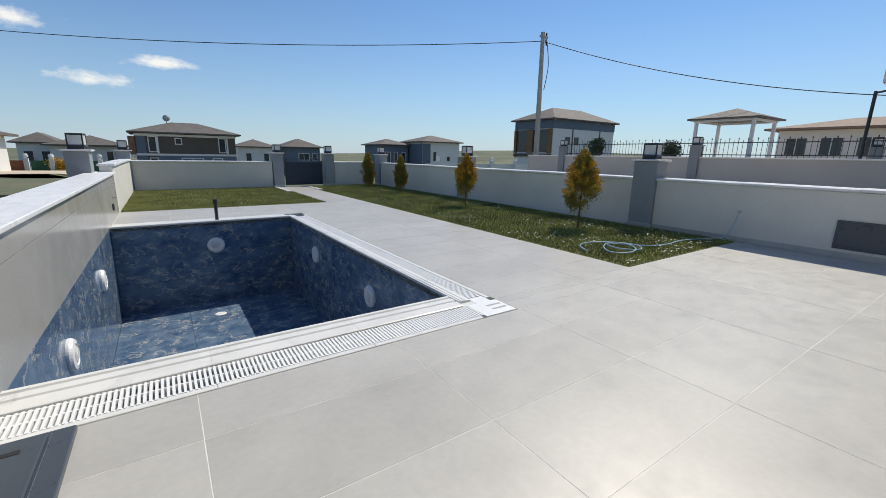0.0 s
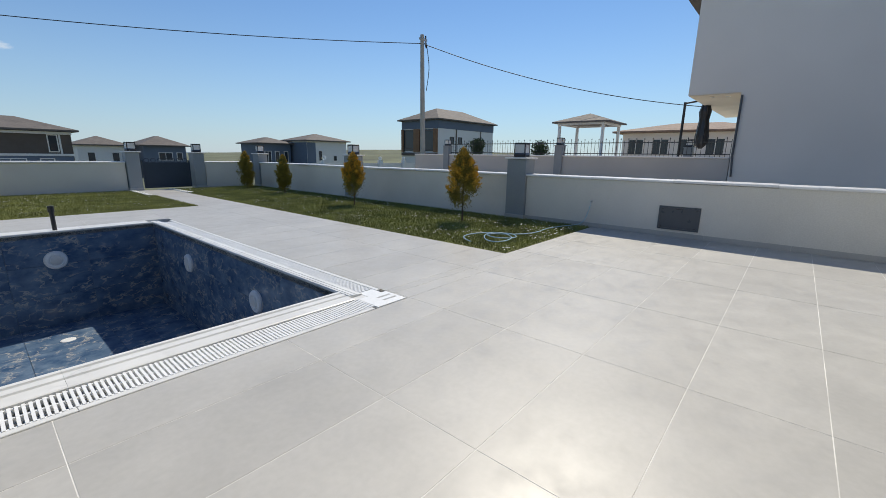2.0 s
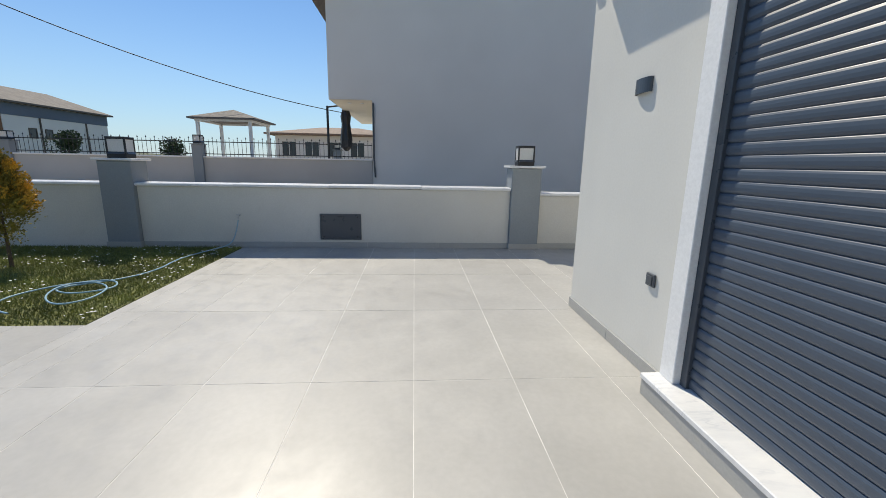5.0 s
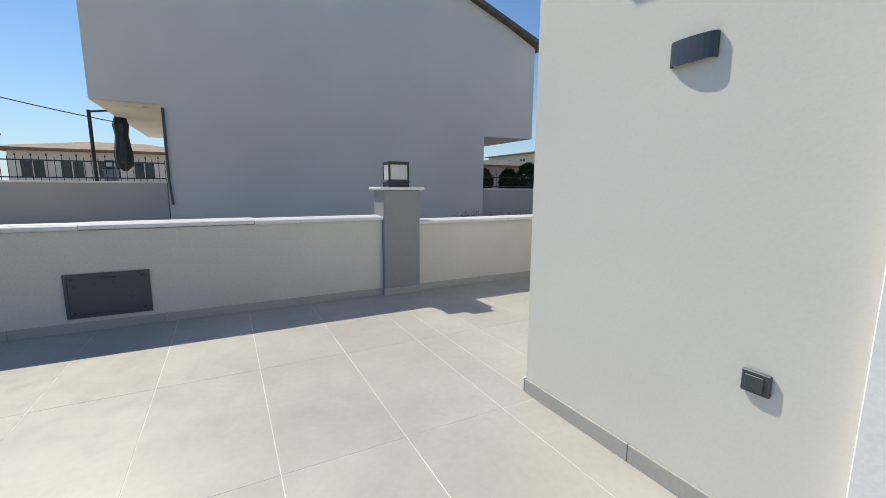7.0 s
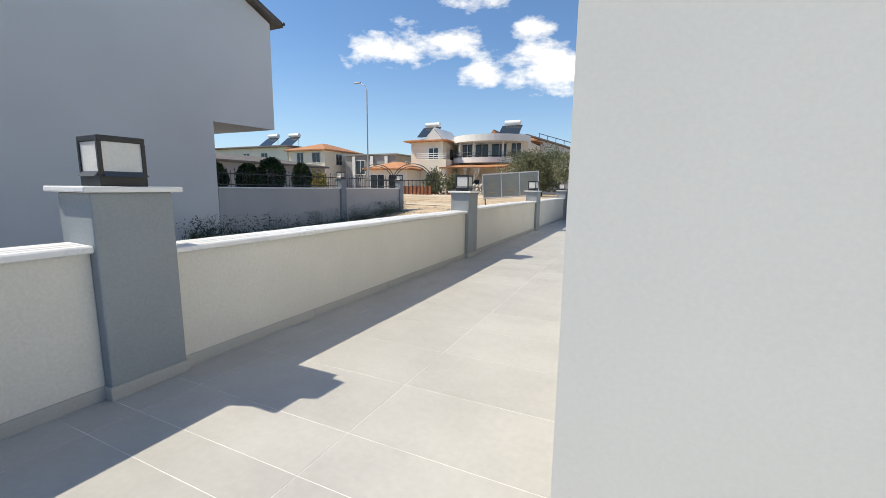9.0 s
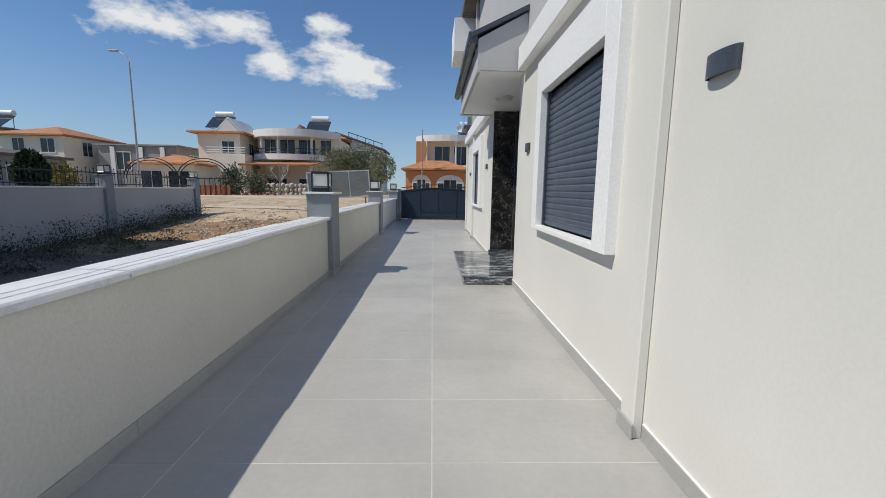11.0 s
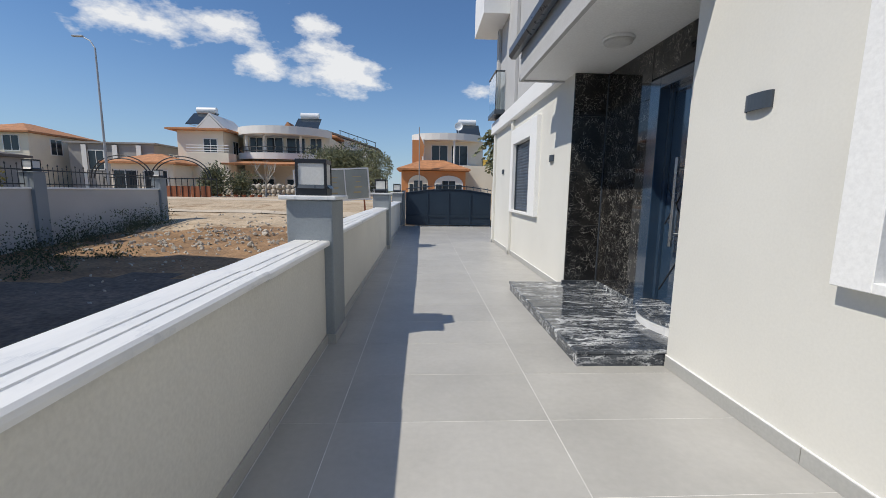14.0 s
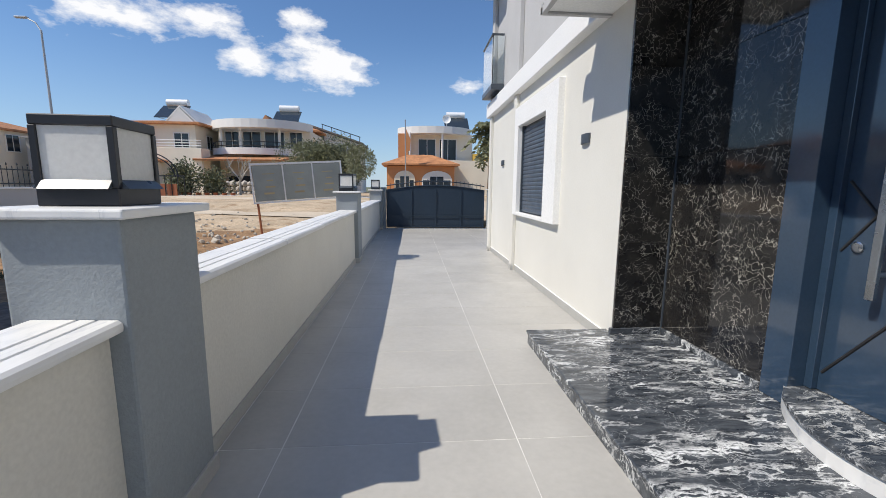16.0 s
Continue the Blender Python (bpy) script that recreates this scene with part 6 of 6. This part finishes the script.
# street-side garden fence with arches, low stone wall and red gate boards
sf = thing("street_fence", (-25.0, 33.6, 0.45), "black garden fence with arched trellis and red-brown lower boards", "fence")
for k in range(20):
    part("picket", rods(((k * 0.42, 0, 0), (k * 0.42, 0, 1.55), 0.025), n=6), M_DARK, sf)
for k in range(5):
    part("board", box(3.9 + k * 0.72, 4.58 + k * 0.72, 0.02, 0.06, 0.05, 0.95, 0.01), M_RUST, sf, "red-brown metal board")
part("rail", box(0, 8.0, -0.03, 0.0, 1.45, 1.52), M_DARK, sf)
for x in (1.2, 5.4):
    for dr in (0.0, 0.22):
        tube("arch", [(x + (2.2 - dr) * math.cos(a), 0.1, 1.4 + (1.7 - dr) * math.sin(a)) for a in np.linspace(0, math.pi, 11)], 0.04, M_DARK, sf)
stonew = thing("stone_wall", (-13.6, 40.2, 0.45), "low rubble stone garden wall", "wall")
rngs = random.Random(5)
for k in range(46):
    bm = bmesh.new()
    r = rngs.uniform(0.22, 0.34)
    bmesh.ops.create_icosphere(bm, subdivisions=1, radius=r)
    for v in bm.verts:
        v.co *= rngs.uniform(0.82, 1.1)
    part("stone", bm, M_ROCK, stonew, at=((k % 16) * 0.44 - 3.4, rngs.gauss(0, 0.05), 0.2 + 0.42 * (k // 16)))
kerb = structure("kerb", boxes(*[(-24 + i * 1.6, -22.45 + i * 1.6, 35.6 - i * 0.16, 35.85 - i * 0.16, 0.3, 0.62) for i in range(16)]), M_CAP, "pale stone kerb along the far side of the street", "kerb")
for k in range(7):
    p = thing("flower_pot", (-18.6 + k * 0.62, 36.0, 0.45), "small terracotta flower pot by the fence", "flower pot", "flower pots")
    part("pot", lathe([(0.12, 0.0), (0.17, 0.3), (0.19, 0.34), (0.15, 0.34), (0.0, 0.3)], 14), M_RUST, p)

# houses north-west, behind the clipped conifers
house("long cream house with low brown roof and solar heaters", -68.0, -48.4, 46.0, 54.0, 0.4, 7.3, 0.7, M_FARCREAM, M_GREY_ROOF, [("S", -3.0, 4.6, 1.4, 1.3), ("S", 1.0, 4.6, 1.4, 1.3), ("S", 5.0, 4.6, 1.4, 1.3)])
solar_heater((-54.5, 48.2, 7.55))
solar_heater((-50.0, 48.2, 7.5))
house("long grey shed with pale gable end", -36.0, -28.0, 17.5, 31.0, 0.4, 3.2, 0.75, M_FARGREY, M_GREY_ROOF, [("E", -2.0, 1.0, 1.2, 1.0), ("E", 3.0, 1.0, 1.2, 1.0)], over=0.3)

# ---- houses beyond the garden, on the lower ground ----
house("brown and white villa with grey hipped roof and satellite dish", -2.6, 7.0, -63.5, -56.5, -3.2, 3.2, 1.25, M_FARBROWN, M_GREY_ROOF,
      [("N", 3.3, 4.35, 0.6, 1.5), ("N", -3.4, 4.35, 0.6, 1.5), ("N", 0.9, 5.2, 0.5, 0.55), ("N", -0.3, 2.6, 2.0, 1.0), ("N", -2.8, 2.6, 0.9, 1.0), ("N", 3.3, 2.7, 0.6, 0.9)],
      [("grey_panel", M_FARBLUE, (3.9, 4.7, 3.51, 3.55, 0, 6.2)), ("floor_band", M_FARWHITE, (-4.8, 4.8, 3.51, 3.58, 3.9, 4.12)), ("lower_panel", M_FARBLUE, (-4.75, 2.9, 3.505, 3.53, 0.2, 3.89)), ("eave_band", M_FARWHITE, (-4.85, 4.85, 3.505, 3.7, 5.95, 6.2)),
       ("white_strip", M_FARWHITE, (2.75, 2.95, 3.505, 3.545, 4.13, 5.94)), ("white_strip", M_FARWHITE, (-4.0, -3.85, 3.505, 3.545, 4.13, 5.94)), ("balcony_timber", M_TIMBER, (4.82, 5.4, 1.0, 3.4, 4.0, 5.9)), ("balcony_floor", M_FARWHITE, (4.81, 5.6, 0.5, 3.5, 3.7, 3.99))])
hd = thing("satellite_dish", (3.9, -60.0, 3.95), "grey satellite dish on the roof ridge", "satellite dish")
part("bowl", lathe([(0.0, 0.0), (0.2, -0.04), (0.34, -0.12), (0.36, -0.12), (0.2, -0.01), (0.0, 0.03)], 20, (0, 0, 0.95), "y"), M_POLE, hd)
part("mast", rods(((0, 0.05, 0), (0, 0.05, 1.0), 0.05), n=8), M_POLE, hd)
house("white villa with brown hipped roof and dark balcony", 14.9, 24.0, -48.0, -40.6, -2.6, 2.3, 1.1, M_FARWHITE, M_GREY_ROOF, [("N", -4.2, 3.2, 1.5, 1.7), ("W", 2.0, 3.2, 1.6, 1.7), ("N", -1.0, 3.2, 1.5, 1.7)], over=0.7)
house("small white gabled villa with dark trim", 15.5, 19.0, -78.0, -71.0, -3.3, 2.0, 1.2, M_FARWHITE, M_GREY_ROOF, [("N", -0.8, 3.0, 0.8, 1.2), ("N", 0.8, 3.0, 0.8, 1.2)])
house("white villa with grey roof and solar heater", 8.6, 15.4, -74.0, -66.5, -3.3, 1.75, 1.2, M_FARWHITE, M_GREY_ROOF, [("N", -2.0, 2.9, 0.6, 1.4), ("N", 1.2, 2.9, 0.7, 1.4)])
house("low white villa with grey roof", 3.2, 8.0, -82.0, -75.0, -3.4, 1.4, 1.3, M_FARWHITE, M_GREY_ROOF, [("N", -1.0, 2.6, 0.8, 1.2)])
house("white villa with grey hipped roof", -12.2, -6.4, -88.0, -81.0, -3.4, 2.2, 1.3, M_FARWHITE, M_GREY_ROOF, [("N", -1.5, 3.0, 0.8, 1.4), ("N", 1.4, 3.0, 0.8, 1.4)])
house("blue-grey villa with white window frames", -20.0, -14.0, -88.0, -79.5, -3.4, 2.3, 1.5, M_FARBLUE, M_GREY_ROOF, [("N", 0.0, 3.4, 1.8, 1.1), ("N", -2.0, 3.4, 0.7, 1.1)])
house("navy blue villa with white window frames", -33.0, -27.6, -76.0, -69.0, -3.2, 3.0, 1.0, M_FARBLUE, M_GREY_ROOF, [("N", -1.8, 3.0, 0.6, 1.8), ("N", -0.2, 3.0, 0.6, 1.8), ("N", 1.4, 3.0, 1.0, 1.8)])
house("navy and white villa with grey hipped roof", -41.5, -33.5, -72.0, -64.5, -3.2, 3.6, 1.2, M_FARWHITE, M_GREY_ROOF, [("N", 1.5, 3.4, 0.6, 1.6), ("N", -1.5, 3.4, 0.6, 0.8)], [("blue_front", M_FARBLUE, (4.005, 4.06, -3.7, 3.7, 0, 6.4)), ("blue_corner", M_FARBLUE, (2.4, 4.0, 3.755, 3.8, 0, 6.4))])
big = house("two-storey villa with timber balcony and grey tiled roof", -50.0, -37.1, -45.2, -38.3, -1.6, 6.15, 1.75, M_FARWHITE, M_GREY_ROOF,
            [("N", 3.6, 4.6, 0.7, 0.8), ("N", 1.8, 4.6, 0.7, 0.8), ("E", -1.9, 3.9, 1.6, 2.4), ("E", 1.8, 3.6, 2.6, 2.6), ("E", 0.6, 1.2, 2.2, 1.3)],
            [("dark_band", M_FARBLUE, (-6.5, 6.5, 3.46, 3.5, 6.5, 7.55)), ("dark_band", M_FARBLUE, (6.46, 6.5, -3.5, 3.45, 6.5, 7.55)), ("glass_front", M_WINDOW, (6.455, 6.50, -3.2, 2.9, 3.5, 6.4)), ("timber_pier", M_TIMBER, (6.46, 6.66, -1.0, 0.1, 3.4, 6.45)), ("timber_pier", M_TIMBER, (6.46, 6.66, 2.7, 3.4, 3.4, 6.45)), ("timber_pier", M_TIMBER, (6.46, 6.66, -3.45, -3.0, 3.4, 6.45)), ("downpipe", M_FARBROWN, (2.6, 2.75, 3.46, 3.55, 1.0, 6.5)), ("downpipe", M_FARBROWN, (-3.2, -3.05, 3.46, 3.55, 1.0, 6.5)), ("floor_band", M_FARBROWN, (6.46, 6.7, -3.4, 3.4, 2.9, 3.3))], over=0.5, frame_mat=M_FARBROWN)
house("long low white house with dull brown tiled roof", -46.0, -38.5, -15.0, -3.6, -0.6, 3.9, 0.9, M_FARWHITE, M_BROWN_ROOF,
      [("E", -4.4, 2.4, 1.3, 1.3), ("E", -2.2, 2.4, 1.3, 1.3), ("E", 0.0, 2.4, 1.3, 1.3), ("E", 2.2, 2.4, 1.3, 1.3), ("E", 4.4, 2.4, 1.3, 1.3)], over=0.8)
bush((12.6, -52.0, -0.9), 0.75, 1.25, 1800, 71, M_LEAF_Y, "yellow-green rounded street bush", "bush", 0.12, "bush")
structure("wall_far", boxes((-30.0, -13.5, -31.2, -31.0, -1.5, 0.55)), M_FARWHITE, "low white plot walls on the lower ground", "wall")
for k in range(5):
    p = thing("garden_post", (-14.5 - k * 3.0, -30.8, -1.2), "white plot wall post with round lamp", "post", "far wall posts")
    part("shaft", box(-0.18, 0.18, -0.18, 0.18, 0, 2.0), M_FARWHITE, p)
    part("globe", lathe([(0.05, 2.0), (0.16, 2.1), (0.18, 2.2), (0.1, 2.34), (0.0, 2.36)], 12), M_OPAL, p)

for k in range(6):
    p = thing("garden_post", (9.6 + k * 1.7, -51.0 - k * 0.3, -0.75), "white street wall post with round lamp", "post", "street wall posts")
    part("shaft", box(-0.16, 0.16, -0.16, 0.16, -0.4, 1.15), M_FARWHITE, p)
    part("globe", lathe([(0.05, 1.15), (0.18, 1.26), (0.21, 1.38), (0.12, 1.54), (0.0, 1.56)], 12), M_OPAL, p)
mesh_fence = thing("mesh_fence", (10.4, -51.6, -0.75), "green mesh fence with two rust-orange boards along the street", "fence")
for k in range(5):
    part("panel", box(k * 1.7 - 0.68, k * 1.7 + 0.68, -0.3 * k - 0.02, -0.3 * k + 0.02, -0.3, 0.95), M_RUST if k == 3 else M_MESHGREEN, mesh_fence)


# ---- paving tiles, last ----
def paving():
    shared = {}
    regions = ((-2.615, -0.001, 0.0, 17.28), (-0.001, 1.6, 12.965, 17.28), (-2.615, 5.745, -3.70, 0.0), (-2.615, 2.515, -4.0, -3.70), (0.38, 2.515, -12.1, -4.0), (2.515, 5.745, -12.1, -10.36), (0.38, 1.36, -17.78, -12.1))
    gap = 0.0024
    xs = [-1.105 + 1.2 * i for i in range(-2, 8)]
    ys = [0.36 - 0.606 * k for k in range(31, 0, -1)] + [0.36 + 0.594 * k for k in range(0, 31)]
    for rx0, rx1, ry0, ry1 in regions:
        for x0, x1 in zip(xs, xs[1:]):
            for y0, y1 in zip(ys, ys[1:]):
                a0, a1, b0, b1 = max(x0, rx0), min(x1, rx1), max(y0, ry0), min(y1, ry1)
                if a1 - a0 < 0.02 or b1 - b0 < 0.02:
                    continue
                key = (round(a1 - a0, 3), round(b1 - b0, 3))
                if key not in shared:
                    shared[key] = mesh_of("paving_tile", box(-key[0] / 2 + gap, key[0] / 2 - gap, -key[1] / 2 + gap, key[1] / 2 - gap, -0.0011, 0.0), M_TILE)
                t = new("paving_tile", shared[key])
                t.parent, t.location = floor, ((a0 + a1) / 2, (b0 + b1) / 2, 0)


paving()
